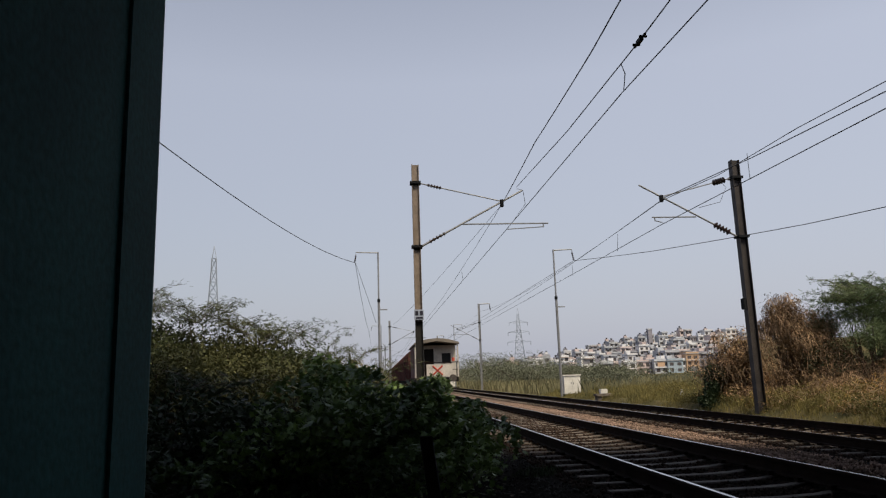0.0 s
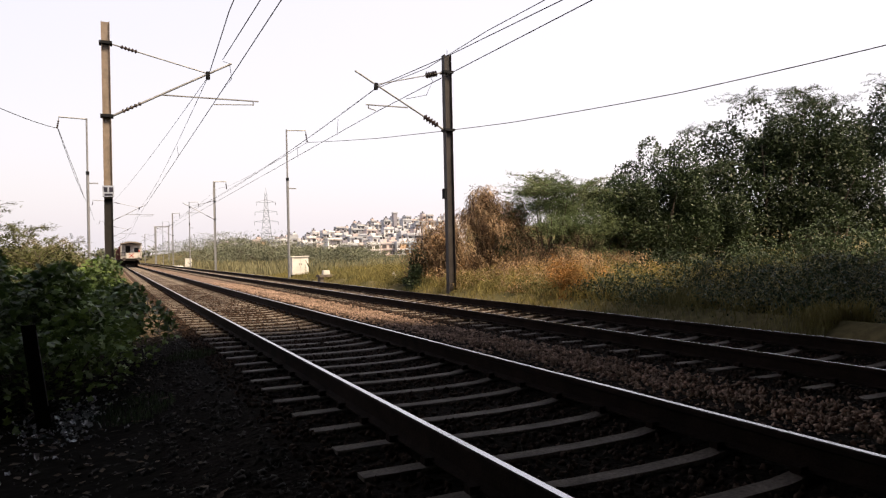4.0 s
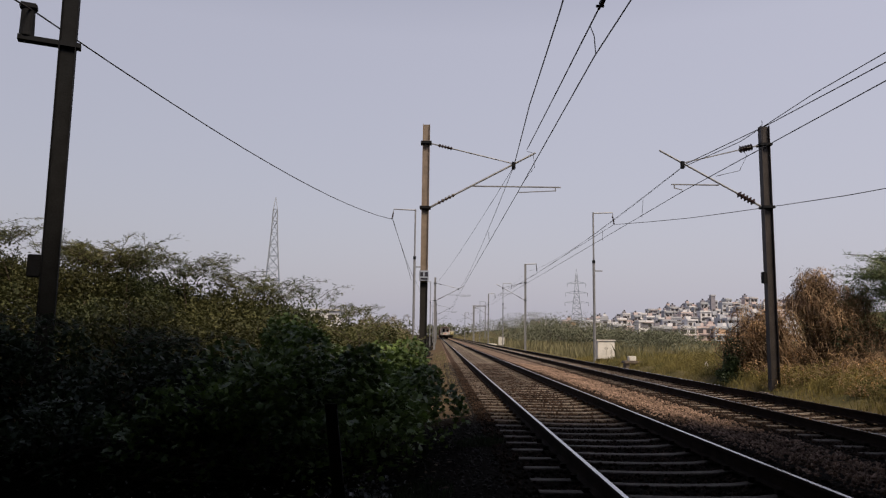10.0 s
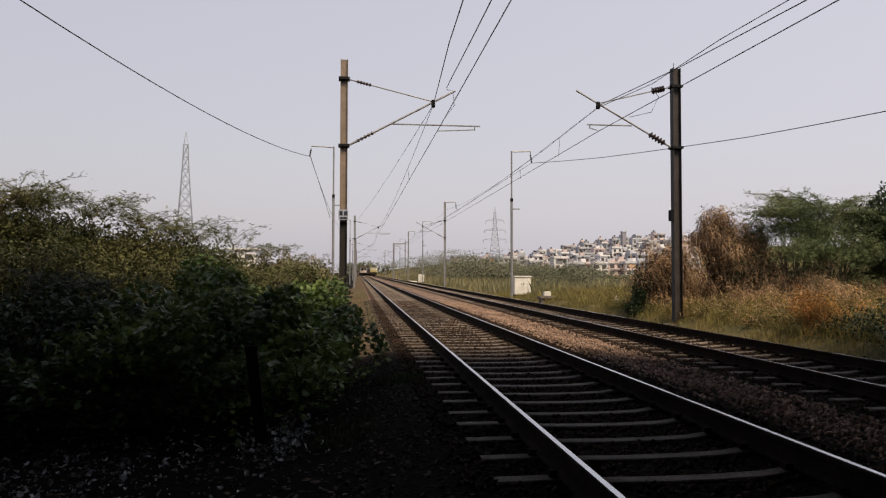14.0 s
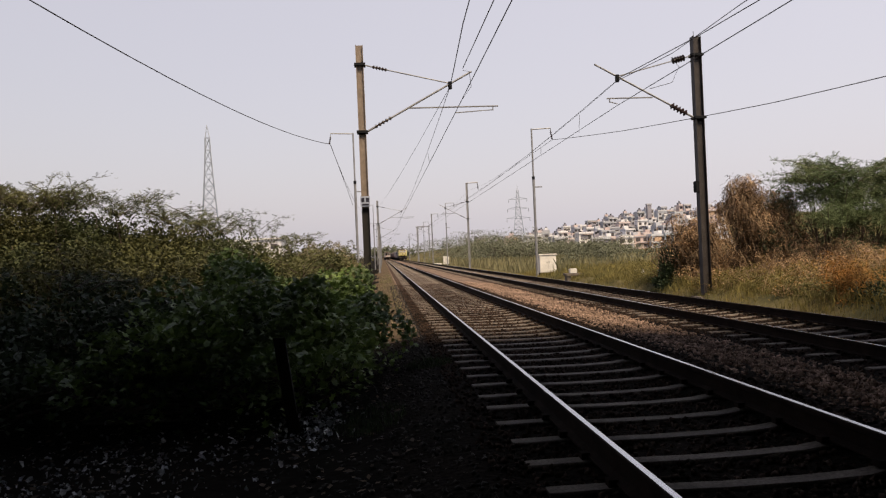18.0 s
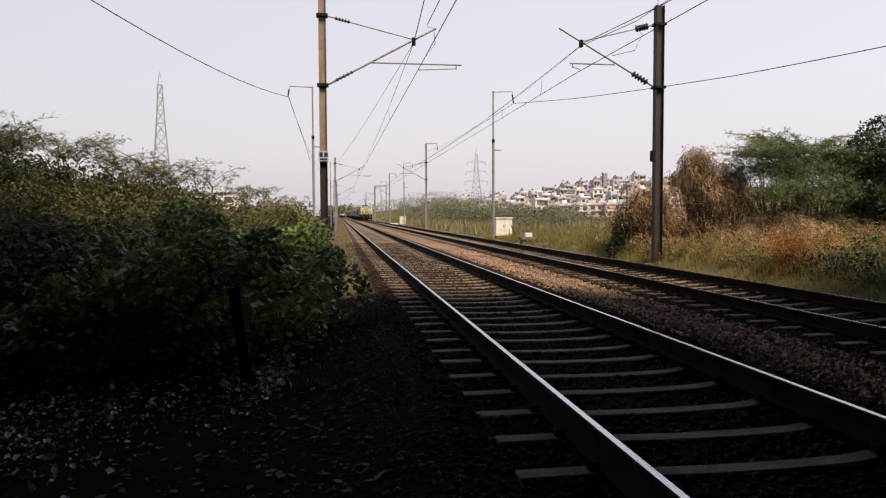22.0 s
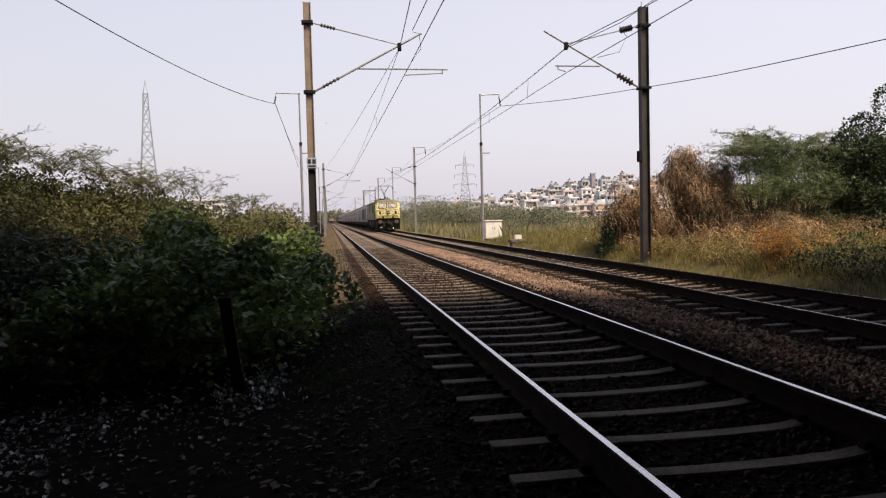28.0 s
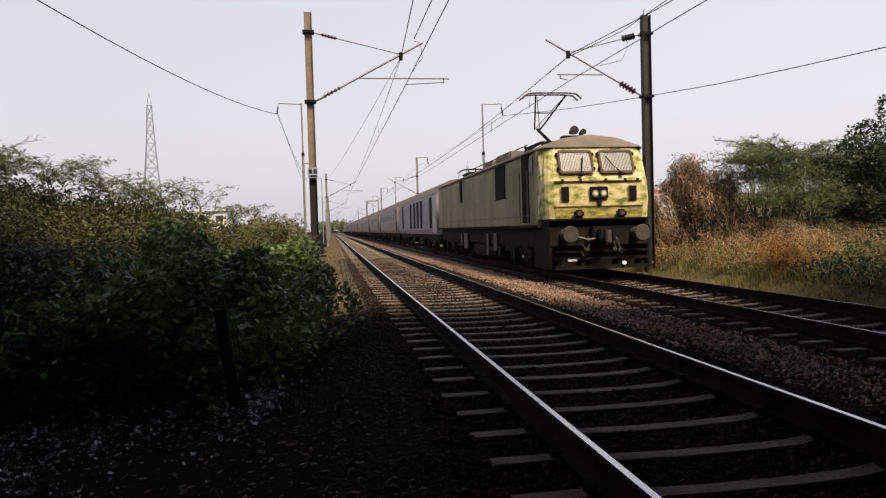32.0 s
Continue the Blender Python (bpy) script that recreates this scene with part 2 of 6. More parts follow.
# Blue-grey cast: haze over the pylons is put into the steel colour.
PYLON = mat("haze_toned_galvanised_lattice", (0.30, 0.33, 0.38), 0.7, var=0.15, scale=1, fine=8, bump=0)
LOCOYELLOW = mat("worn_cream_yellow_paint", (0.60, 0.52, 0.28), 0.6, var=0.3, scale=3.2, fine=30, bump=0.2, spec=0.25, stretch=(0.8, 1, 1.5))
for pos_, col_ in ((0.36, (0.17, 0.19, 0.06, 1)), (0.43, (0.38, 0.36, 0.12, 1)), (0.49, (0.57, 0.48, 0.21, 1)), (0.60, (0.70, 0.62, 0.40, 1))):
    stops = LOCOYELLOW.node_tree.nodes["Color Ramp"].color_ramp.elements
    stop = stops.new(pos_ + 0.001)
    stop.color = col_
stops.remove(stops[0])
stops.remove(stops[len(stops) - 1])
GRIMEBAND = mat("green_grimy_yellow_paint", (0.5, 0.42, 0.12), 0.7, var=0.4, scale=5, fine=30, col2=(0.13, 0.13, 0.04), spec=0.2, stretch=(0.6, 1, 1.5))
HEADCREAM = mat("grimy_cream_lamp_ring", (0.35, 0.31, 0.2), 0.6, var=0.3)
LOCOGREEN = mat("dusty_olive_cream_paint", (0.31, 0.265, 0.15), 0.65, var=0.3, scale=1.2, fine=18, bump=0.1, col2=(0.19, 0.175, 0.09), stretch=(1, 1, 0.5))
LOCOROOF = mat("dusty_grey_roof", (0.22, 0.19, 0.16), 0.8, var=0.3, scale=1.5)
UNDER = mat("sooty_underframe", (0.02, 0.017, 0.015), 0.85, var=0.4, scale=3, spec=0.1)
BUFFER = mat("greasy_grey_steel", (0.10, 0.085, 0.078), 0.6, metal=0.3, var=0.3)
# Pale base colour stands in for sky reflected in the windscreens.
GLASS = mat("sky_pale_cab_glass", (0.55, 0.55, 0.56), 0.3, var=0.05, bump=0, spec=0.8)
DARKGLASS = mat("dark_tinted_window", (0.012, 0.012, 0.014), 0.35, var=0.05, bump=0, spec=0.2)
COACHBLUE = mat("grey_blue_coach_paint", (0.30, 0.30, 0.33), 0.55, var=0.2, scale=0.8, fine=12, bump=0.05)
COACHRED = mat("faded_red_brown_coach_paint", (0.34, 0.24, 0.215), 0.55, var=0.25, scale=0.6, fine=12, bump=0.05)
COACHGREY = mat("grey_coach_band", (0.36, 0.35, 0.35), 0.55, var=0.2, scale=0.8, fine=12, bump=0.05)
MAROON = mat("maroon_wagon_paint", (0.13, 0.05, 0.045), 0.75, var=0.4, scale=1.0, fine=14)
VANWHITE = mat("dirty_white_van_paint", (0.58, 0.53, 0.48), 0.7, var=0.3, scale=1.5, fine=16)
SIGNALRED = mat("faded_red_paint", (0.5, 0.08, 0.05), 0.6, var=0.2)
LAMPGLASS = mat("lamp_glass", (0.75, 0.75, 0.7), 0.1, var=0.05, bump=0, spec=0.8)
FRAMERUST = mat("rusted_window_frame", (0.14, 0.085, 0.045), 0.8, var=0.5, scale=8, fine=50)
STRAND = mat("dead_creeper_stem", (0.52, 0.36, 0.22), 0.85, var=0.4, scale=1.2, fine=8, rand=0.6, bump=0, col2=(0.15, 0.10, 0.065), trans=0.15)
RUSSET = mat("russet_dry_weed", (0.44, 0.18, 0.035), 0.8, var=0.4, scale=1.0, fine=6, rand=0.6, bump=0, col2=(0.2, 0.12, 0.04), trans=0.2)
LITTERWHITE = mat("torn_plastic_litter", (0.62, 0.62, 0.64), 0.4, var=0.6, scale=14, rand=0.85, spec=0.5)


# mesh helpers --------------------------------------------------------------
def put(name, bm, material, parent=None, label="", smooth=False):
    me = bpy.data.meshes.new(name)
    bm.to_mesh(me)
    bm.free()
    me.materials.append(material)
    if smooth:
        for p in me.polygons:
            p.use_smooth = True
    ob = new(name, me)
    if parent:
        ob.parent = parent
    if label:
        ob["label"] = label
    return ob


part = put


def share(name, me, parent, m):
    ob = new(name, me)
    ob.parent = parent
    ob.matrix_basis = m
    return ob


def thing(name, x, y, z, label, category, group="", kind="", rz=0):
    e = new(name)
    e.empty_display_size = 0.3
    e.matrix_basis = pose(x, y, z, 0, 0, rz)
    return tagged(e, label, category, group, kind)


def fast(name, v, f, material, parent=None, label=""):
    """A mesh from arrays of places and of faces with the same number of corners."""
    v, f = np.asarray(v, np.float32), np.asarray(f, np.int32)
    me = bpy.data.meshes.new(name)
    me.vertices.add(len(v))
    me.vertices.foreach_set("co", v.ravel())
    me.loops.add(f.size)
    me.loops.foreach_set("vertex_index", f.ravel())
    me.polygons.add(len(f))
    me.polygons.foreach_set("loop_start", np.arange(len(f), dtype=np.int32) * f.shape[1])
    me.update(calc_edges=True)
    me.validate()
    me.materials.append(material)
    ob = new(name, me)
    if parent:
        ob.parent = parent
    if label:
        ob["label"] = label
    return ob


def box(bm, x0, x1, y0, y1, z0, z1, bev=0.0):
    r = bmesh.ops.create_cube(bm, size=1)
    vs = r["verts"]
    for v in vs:
        v.co = Vector(((x0 + x1) / 2 + v.co.x * (x1 - x0), (y0 + y1) / 2 + v.co.y * (y1 - y0), (z0 + z1) / 2 + v.co.z * (z1 - z0)))
    if bev:
        es = list({e for v in vs for e in v.link_edges})
        bmesh.ops.bevel(bm, geom=es, offset=bev, segments=2, affect="EDGES")
    return bm


def boxes(*rows, bev=0.0):
    bm = bmesh.new()
    for r in rows:
        box(bm, *r, bev=bev)
    return bm


def tube(bm, p, q, r, n=6, r2=None, caps=True):
    p, q = Vector(p), Vector(q)
    d = q - p
    if d.length < 1e-6:
        return bm
    m = Matrix.Translation((p + q) / 2) @ d.to_track_quat("Z", "Y").to_matrix().to_4x4()
    bmesh.ops.create_cone(bm, cap_ends=caps, segments=n, radius1=r, radius2=r if r2 is None else r2, depth=d.length, matrix=m)
    return bm


def chain(bm, pts, r, n=5, r2=None):
    """A round bar or wire swept through the places, in one piece."""
    pts = [Vector(p) for p in pts]
    k, rings = len(pts) - 1, []
    for i, p in enumerate(pts):
        d = (pts[min(i + 1, k)] - pts[max(i - 1, 0)]).normalized()
        u = d.cross(Vector((0, 0, 1)) if abs(d.z) < 0.9 else Vector((1, 0, 0))).normalized()
        w = u.cross(d)
        a = r if r2 is None else r + (r2 - r) * i / k
        rings.append([bm.verts.new(p + (u * math.cos(2 * math.pi * j / n) + w * math.sin(2 * math.pi * j / n)) * a) for j in range(n)])
    for a, c in zip(rings, rings[1:]):
        for j in range(n):
            bm.faces.new((a[j], a[(j + 1) % n], c[(j + 1) % n], c[j]))
    bm.faces.new(rings[0][::-1])
    bm.faces.new(rings[-1])
    return bm


def prism(bm, outline, y0, y1):
    """A shape drawn in x and z, drawn out along y."""
    a = [bm.verts.new((x, y0, z)) for x, z in outline]
    b = [bm.verts.new((x, y1, z)) for x, z in outline]
    k = len(a)
    bm.faces.new(a)
    bm.faces.new(b[::-1])
    for i in range(k):
        bm.faces.new((a[i], b[i], b[(i + 1) % k], a[(i + 1) % k]))
    bmesh.ops.recalc_face_normals(bm, faces=bm.faces)
    return bm


def scatter(tv, tf, pos, size, rng, flat=0.0, up=None):
    """Copies of a small template at the places, turned at random; flat 1 keeps them lying."""
    n = len(pos)
    a, b, c = rng.uniform(0, 2 * np.pi, n), rng.normal(0, 1.0, n) * (1 - flat), rng.normal(0, 1.0, n) * (1 - flat)
    ca, sa, cb, sb, cc, sc = np.cos(a), np.sin(a), np.cos(b), np.sin(b), np.cos(c), np.sin(c)
    z, o = np.zeros(n), np.ones(n)
    rz = np.stack([ca, -sa, z, sa, ca, z, z, z, o], 1).reshape(n, 3, 3)
    rx = np.stack([o, z, z, z, cb, -sb, z, sb, cb], 1).reshape(n, 3, 3)
    ry = np.stack([cc, z, sc, z, o, z, -sc, z, cc], 1).reshape(n, 3, 3)
    rot = rz @ rx @ ry
    tv, tf = np.asarray(tv, float), np.asarray(tf)
    size = np.broadcast_to(np.asarray(size, float).reshape(n, -1) if np.ndim(size) else np.full((n, 1), size), (n, np.asarray(size).reshape(n, -1).shape[1] if np.ndim(size) else 1))
    v = np.einsum("nij,nkj->nki", rot, tv[None] * size[:, None, :]) + np.asarray(pos)[:, None, :]
    f = tf[None] + (np.arange(n) * len(tv))[:, None, None]
    return v.reshape(-1, 3), f.reshape(-1, tf.shape[1])


def smooth(a, b, x):
    t = np.clip((x - a) / (b - a), 0, 1)
    return t * t * (3 - 2 * t)


# ground --------------------------------------------------------------------
GAUGE = 1.743
FAR_X, FAR_Z = 4.80, -0.115          # the second track's nearer rail
PROFILE_X = [-3000, -40, -9, -4.5, -2.6, -1.1, -0.8, 0.0, 0.3, 1.45, 1.75, 2.55, 2.9, 3.4, 3.9, 4.8, 5.1, 6.25, 6.55, 7.35, 7.7, 8.7, 10, 14, 40, 3000]
PROFILE_Z = [-0.6, -0.6, -0.55, -0.55, -0.52, -0.26, -0.215, -0.22, -0.25, -0.25, -0.22, -0.215, -0.225, -0.30, -0.325, -0.332, -0.365, -0.365, -0.332, -0.335, -0.40, -0.62, -0.66, -0.6, -0.6, -0.6]


def ground_z(x, y):
    x, y = np.asarray(x, float), np.asarray(y, float)
    z = np.interp(x, PROFILE_X, PROFILE_Z)
    z = z + 0.05 * np.sin(x * 1.7 + 0.6 * np.sin(y * 0.9)) * smooth(1.5, 4, np.abs(x - 3.3) - 3)
    z = z + 0.42 * smooth(7.35, 8.05, x) * (1 - smooth(12, 30, x)) * (1 - 0.5 * smooth(33, 42, y))
    z = z + 0.014 * smooth(12, 18, y) * (x > -1.1) * (x < 7.4)
    return z + 20.0 * smooth(77, 240, x) * smooth(300, 530, y) + 3.2 * smooth(48, 77, x) * smooth(300, 530, y)


def build_ground():
    xs = np.unique(np.concatenate([np.arange(-12, 16, 0.25), np.linspace(-60, -12, 20), np.linspace(16, 330, 80), [-3000, -1200, -400, -150, 400, 1200, 3000], PROFILE_X[1:-1]]))
    ys = np.unique(np.concatenate([np.arange(-30, 60, 0.8), np.linspace(60, 660, 90), [-3000, -800, -200, -80, 800, 1500, 4500]]))
    gx, gy = np.meshgrid(xs, ys)
    v = np.stack([gx, gy, ground_z(gx, gy)], -1).reshape(-1, 3)
    i = np.arange(len(ys) - 1)[:, None] * len(xs) + np.arange(len(xs) - 1)[None]
    f = np.stack([i, i + 1, i + 1 + len(xs), i + len(xs)], -1).reshape(-1, 4)
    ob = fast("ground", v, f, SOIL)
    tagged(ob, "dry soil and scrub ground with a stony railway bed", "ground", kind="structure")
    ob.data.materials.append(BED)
    cx = v[f].mean(1)[:, 0]
    cy = v[f].mean(1)[:, 1]
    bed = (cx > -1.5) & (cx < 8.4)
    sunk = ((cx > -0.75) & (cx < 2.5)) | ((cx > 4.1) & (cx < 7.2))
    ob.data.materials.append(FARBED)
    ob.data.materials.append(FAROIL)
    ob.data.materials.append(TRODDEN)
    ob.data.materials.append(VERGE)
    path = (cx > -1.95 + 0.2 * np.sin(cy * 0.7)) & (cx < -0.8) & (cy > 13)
    # Bed stays shade-black under the near stones; beyond y 31 it takes ballast tone.
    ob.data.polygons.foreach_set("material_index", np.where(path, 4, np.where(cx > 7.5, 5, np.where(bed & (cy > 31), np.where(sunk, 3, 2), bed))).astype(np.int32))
    for p in ob.data.polygons:
        p.use_smooth = True


def build_ballast():
    rng = np.random.default_rng(3)
    k = np.array([[0, 0, 0.8], [1, 0.1, 0], [0.2, 0.9, 0.1], [-0.9, 0.3, -0.1], [-0.1, -1, 0.05], [0.1, 0, -0.7]])
    kf = np.array([[0, 1, 2], [0, 2, 3], [0, 3, 4], [0, 4, 1], [5, 2, 1], [5, 3, 2], [5, 4, 3], [5, 1, 4]])
    n = 116000
    y = -3.0 + 39.6 * rng.random(n) ** 1.3
    x = rng.uniform(-3.0, 8.3, n)
    edge = rng.random(n) < np.where(x < -1.1, np.clip(0.75 + (x + 1.1) * 0.38, 0.04, 1) * (1 - 0.75 * smooth(11, 15, y)), np.where(x > 7.35, 0.0, 1))
    for x0 in (0.0, FAR_X):
        off = np.abs((y - (5.73 if x0 == 0 else 8.33) + 0.295) % 0.59 - 0.295)
        edge &= ~((off < 0.075) & (np.abs(x - x0 - GAUGE / 2) < 1.36)) & (np.abs(np.abs(x - x0 - GAUGE / 2) - GAUGE / 2) > 0.08)
    x, y = x[edge], y[edge]
    s = rng.uniform(0.018, 0.042, (len(x), 3))
    mid = (x > 2.7) & (x < 3.85)
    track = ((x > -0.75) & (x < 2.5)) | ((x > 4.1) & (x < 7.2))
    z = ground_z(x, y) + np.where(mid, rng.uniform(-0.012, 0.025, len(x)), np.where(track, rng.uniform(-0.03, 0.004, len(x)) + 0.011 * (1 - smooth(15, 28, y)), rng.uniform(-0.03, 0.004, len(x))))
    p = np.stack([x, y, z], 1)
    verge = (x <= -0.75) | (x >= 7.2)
    for mask, m, label in ((track, OILBALLAST, "oil-stained brown ballast round the sleepers, darkened for gap shade"), (verge, SHADESTONE, "stones along the shoulder, coloured dark for the shade"), (~track & ~verge, BALLAST, "tan crushed stone ballast between the tracks")):
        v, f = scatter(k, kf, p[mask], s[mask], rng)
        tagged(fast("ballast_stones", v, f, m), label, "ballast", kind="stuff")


RAIL = [(-0.068, -0.17), (0.068, -0.17), (0.068, -0.158), (0.012, -0.142), (0.0095, -0.05), (0.034, -0.035), (0.034, -0.005), (0.028, 0.0), (-0.028, 0.0), (-0.034, -0.005), (-0.034, -0.035), (-0.0095, -0.05), (-0.012, -0.142), (-0.068, -0.158)]


def sleeper_mesh():
    bm = bmesh.new()
    rows = []
    for sx, z in [(-1.37, 0.0), (-0.86, 0.0), (-0.62, -0.03), (-0.25, -0.04), (0.25, -0.04), (0.62, -0.03), (0.86, 0.0), (1.37, 0.0)]:
        rows.append([bm.verts.new((sx, yy, zz)) for yy, zz in ((-0.11, -0.2), (-0.072, z - 0.012), (-0.06, z), (0.06, z), (0.072, z - 0.012), (0.11, -0.2))])
    for a, b in zip(rows, rows[1:]):
        for i in range(6):
            bm.faces.new((a[i], b[i], b[(i + 1) % 6], a[(i + 1) % 6]))
    bm.faces.new(rows[0])
    bm.faces.new(rows[-1][::-1])
    bmesh.ops.recalc_face_normals(bm, faces=bm.faces)
    me = bpy.data.meshes.new("sleeper")
    bm.to_mesh(me)
    bm.free()
    me.materials.append(CONCRETE)
    return me


def build_track(x_left, z, label, near):
    """A straight broad-gauge track: rails with bright heads, concrete sleepers and clips."""
    tr = thing("railway_track", x_left + GAUGE / 2, 0, z, label, "railway track", "parallel railway tracks", "structure")
    for s in (-1, 1):
        bm = prism(bmesh.new(), [(s * GAUGE / 2 + a, b - 0.003) for a, b in RAIL], -60, 900)
        rail = part("rail", bm, RUST, tr, "rusty steel rail with polished head")
        part("rail_head", boxes((s * GAUGE / 2 - 0.02, s * GAUGE / 2 + 0.02, -60, 900, -0.004, 0.0015)), POLISHED, rail, "bright worn running surface")
    me = sleeper_mesh()
    rng = random.Random(5 if near else 6)
    for i in range(200):
        y = (5.73 if near else 8.33) + (i - 20) * 0.59
        share("sleeper", me, tr, pose(rng.uniform(-0.015, 0.015), y, -0.19 + rng.uniform(-0.006, 0.004), 0, rng.uniform(-0.3, 0.3), rng.uniform(-0.6, 0.6)))
    bm = bmesh.new()
    for i in range(330):
        box(bm, -1.37, 1.37, 114.5 + i * 0.59, 114.61 + i * 0.59, -0.4, -0.19)
    tagged(part("far_sleepers", bm, CONCRETE, tr), kind="stuff")
    bm = bmesh.new()
    for i in range(70):
        y = (5.73 if near else 8.33) + (i - 11) * 0.59
        for s in (-1, 1):
            for d in (-1, 1):
                x = s * GAUGE / 2 + d * 0.085
                box(bm, x - 0.03, x + 0.03, y - 0.035, y + 0.035, -0.188, -0.145)
    tagged(part("rail_clips", bm, RUST, tr, "rusted spring clips and pads"), kind="stuff")
    return tr


def build_near_stones(track):
    """Loose ballast stones lying on top between the tracks, each on its own."""
    rng = random.Random(12)
    meshes = []
    for i in range(6):
        bm = bmesh.new()
        bmesh.ops.create_icosphere(bm, subdivisions=1, radius=0.5)
        for v in bm.verts:
            v.co *= rng.uniform(0.72, 1.12)
        me = bpy.data.meshes.new("ballast_stone")
        bm.to_mesh(me)
        bm.free()
        me.materials.append(BALLAST)
        meshes.append(me)
    for i in range(300):
        x, y = rng.uniform(2.7, 3.95), 4.2 + 5.5 * rng.random()
        s = rng.uniform(0.04, 0.07)
        z = float(ground_z(x, y)) + 0.03
        m = pose(x - GAUGE / 2, y, z, rng.uniform(0, 360), rng.uniform(0, 360), rng.uniform(0, 360)) @ Matrix.Diagonal((s, s * 0.85, s * 0.7, 1))
        share("ballast_stone", meshes[i % 6], track, m)


# bridge over the camera ----------------------------------------------------
def build_bridge():
    # Front edge and left pier show; all else is unseen, added to block light.
    b = thing("road_overbridge", 0, 0, 0, "concrete road bridge over the tracks, extended unseen to shade the foreground", "bridge", kind="structure")
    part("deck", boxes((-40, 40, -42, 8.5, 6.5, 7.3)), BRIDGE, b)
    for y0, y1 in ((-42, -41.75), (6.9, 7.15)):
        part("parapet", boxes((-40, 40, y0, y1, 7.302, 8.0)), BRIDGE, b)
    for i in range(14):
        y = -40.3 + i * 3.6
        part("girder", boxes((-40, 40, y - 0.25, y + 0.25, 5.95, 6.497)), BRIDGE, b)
    bm = bmesh.new()
    out = [(-4.0, -41), (-4.0, 3.75)] + [(-4.3 + 0.3 * math.cos(a), 3.72 + 0.3 * math.sin(a)) for a in (0.35, 0.75, 1.15, 1.5708)] + [(-5.6, 4.02), (-5.6, -41)]
    lo = [bm.verts.new((x, y, -0.9)) for x, y in out]
    hi = [bm.verts.new((x, y, 5.95)) for x, y in out]
    bm.faces.new(lo)
    bm.faces.new(hi[::-1])
    for i in range(len(out)):
        j = (i + 1) % len(out)
        bm.faces.new((lo[i], hi[i], hi[j], lo[j]))
    bmesh.ops.recalc_face_normals(bm, faces=bm.faces)
    pier = part("pier", bm, TEAL, b, "dark teal painted pier with a rounded end")
    part("edge_strip", boxes((-3.999, -3.985, 3.28, 3.33, -0.9, 5.95)), TEAL, pier)
    rng = random.Random(4)
    bm = bmesh.new()
    for _ in range(9):
        y, z, r = rng.uniform(1.6, 3.4), rng.uniform(-0.2, 4.2), rng.uniform(0.012, 0.05)
        bmesh.ops.create_icosphere(bm, subdivisions=1, radius=r, matrix=Matrix.Translation((-4.0, y, z)) @ Matrix.Diagonal((0.12, 1, 1.3, 1)))
    part("chipped_spots", bm, TAR, pier)
    # Right pier and both abutments are unseen, added to keep side light out.
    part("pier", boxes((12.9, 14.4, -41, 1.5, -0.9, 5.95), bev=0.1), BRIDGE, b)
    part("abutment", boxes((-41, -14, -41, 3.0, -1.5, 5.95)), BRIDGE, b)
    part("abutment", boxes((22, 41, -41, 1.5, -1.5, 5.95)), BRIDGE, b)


# overhead line -------------------------------------------------------------
def insulator(bm, p, q, r=0.05, n=5):
    """A ribbed insulator turned in one piece."""
    p, q = Vector(p), Vector(q)
    d = q - p
    u = d.cross(Vector((0, 0, 1)) if abs(d.z) < 0.9 * d.length else Vector((1, 0, 0))).normalized()
    w = u.cross(d.normalized())
    prof = [(0, r * 0.45)]
    for i in range(n):
        prof += [((i + 0.2) / n, r * 0.45), ((i + 0.45) / n, r), ((i + 0.7) / n, r * 0.8), ((i + 0.85) / n, r * 0.45)]
    prof.append((1, r * 0.45))
    rings = [[bm.verts.new(p + d * s + (u * math.cos(a * 0.6283) + w * math.sin(a * 0.6283)) * e) for a in range(10)] for s, e in prof]
    for a, c in zip(rings, rings[1:]):
        for k in range(10):
            bm.faces.new((a[k], a[(k + 1) % 10], c[(k + 1) % 10], c[k]))
    bm.faces.new(rings[0][::-1])
    bm.faces.new(rings[-1])
    return bm


def h_section(bm, w, d, z0, z1, t=0.014):
    """A rolled-steel mast of H outline, in one piece."""
    o = [(-w / 2, -d / 2), (-w / 2 + t, -d / 2), (-w / 2 + t, -0.02), (w / 2 - t, -0.02), (w / 2 - t, -d / 2), (w / 2, -d / 2), (w / 2, d / 2), (w / 2 - t, d / 2), (w / 2 - t, 0.02), (-w / 2 + t, 0.02), (-w / 2 + t, d / 2), (-w / 2, d / 2)]
    lo = [bm.verts.new((x, y, z0)) for x, y in o]
    hi = [bm.verts.new((x, y, z1)) for x, y in o]
    bm.faces.new(lo)
    bm.faces.new(hi[::-1])
    for i in range(12):
        k = (i + 1) % 12
        bm.faces.new((lo[i], hi[i], hi[k], lo[k]))
    bmesh.ops.recalc_face_normals(bm, faces=bm.faces)
    return bm


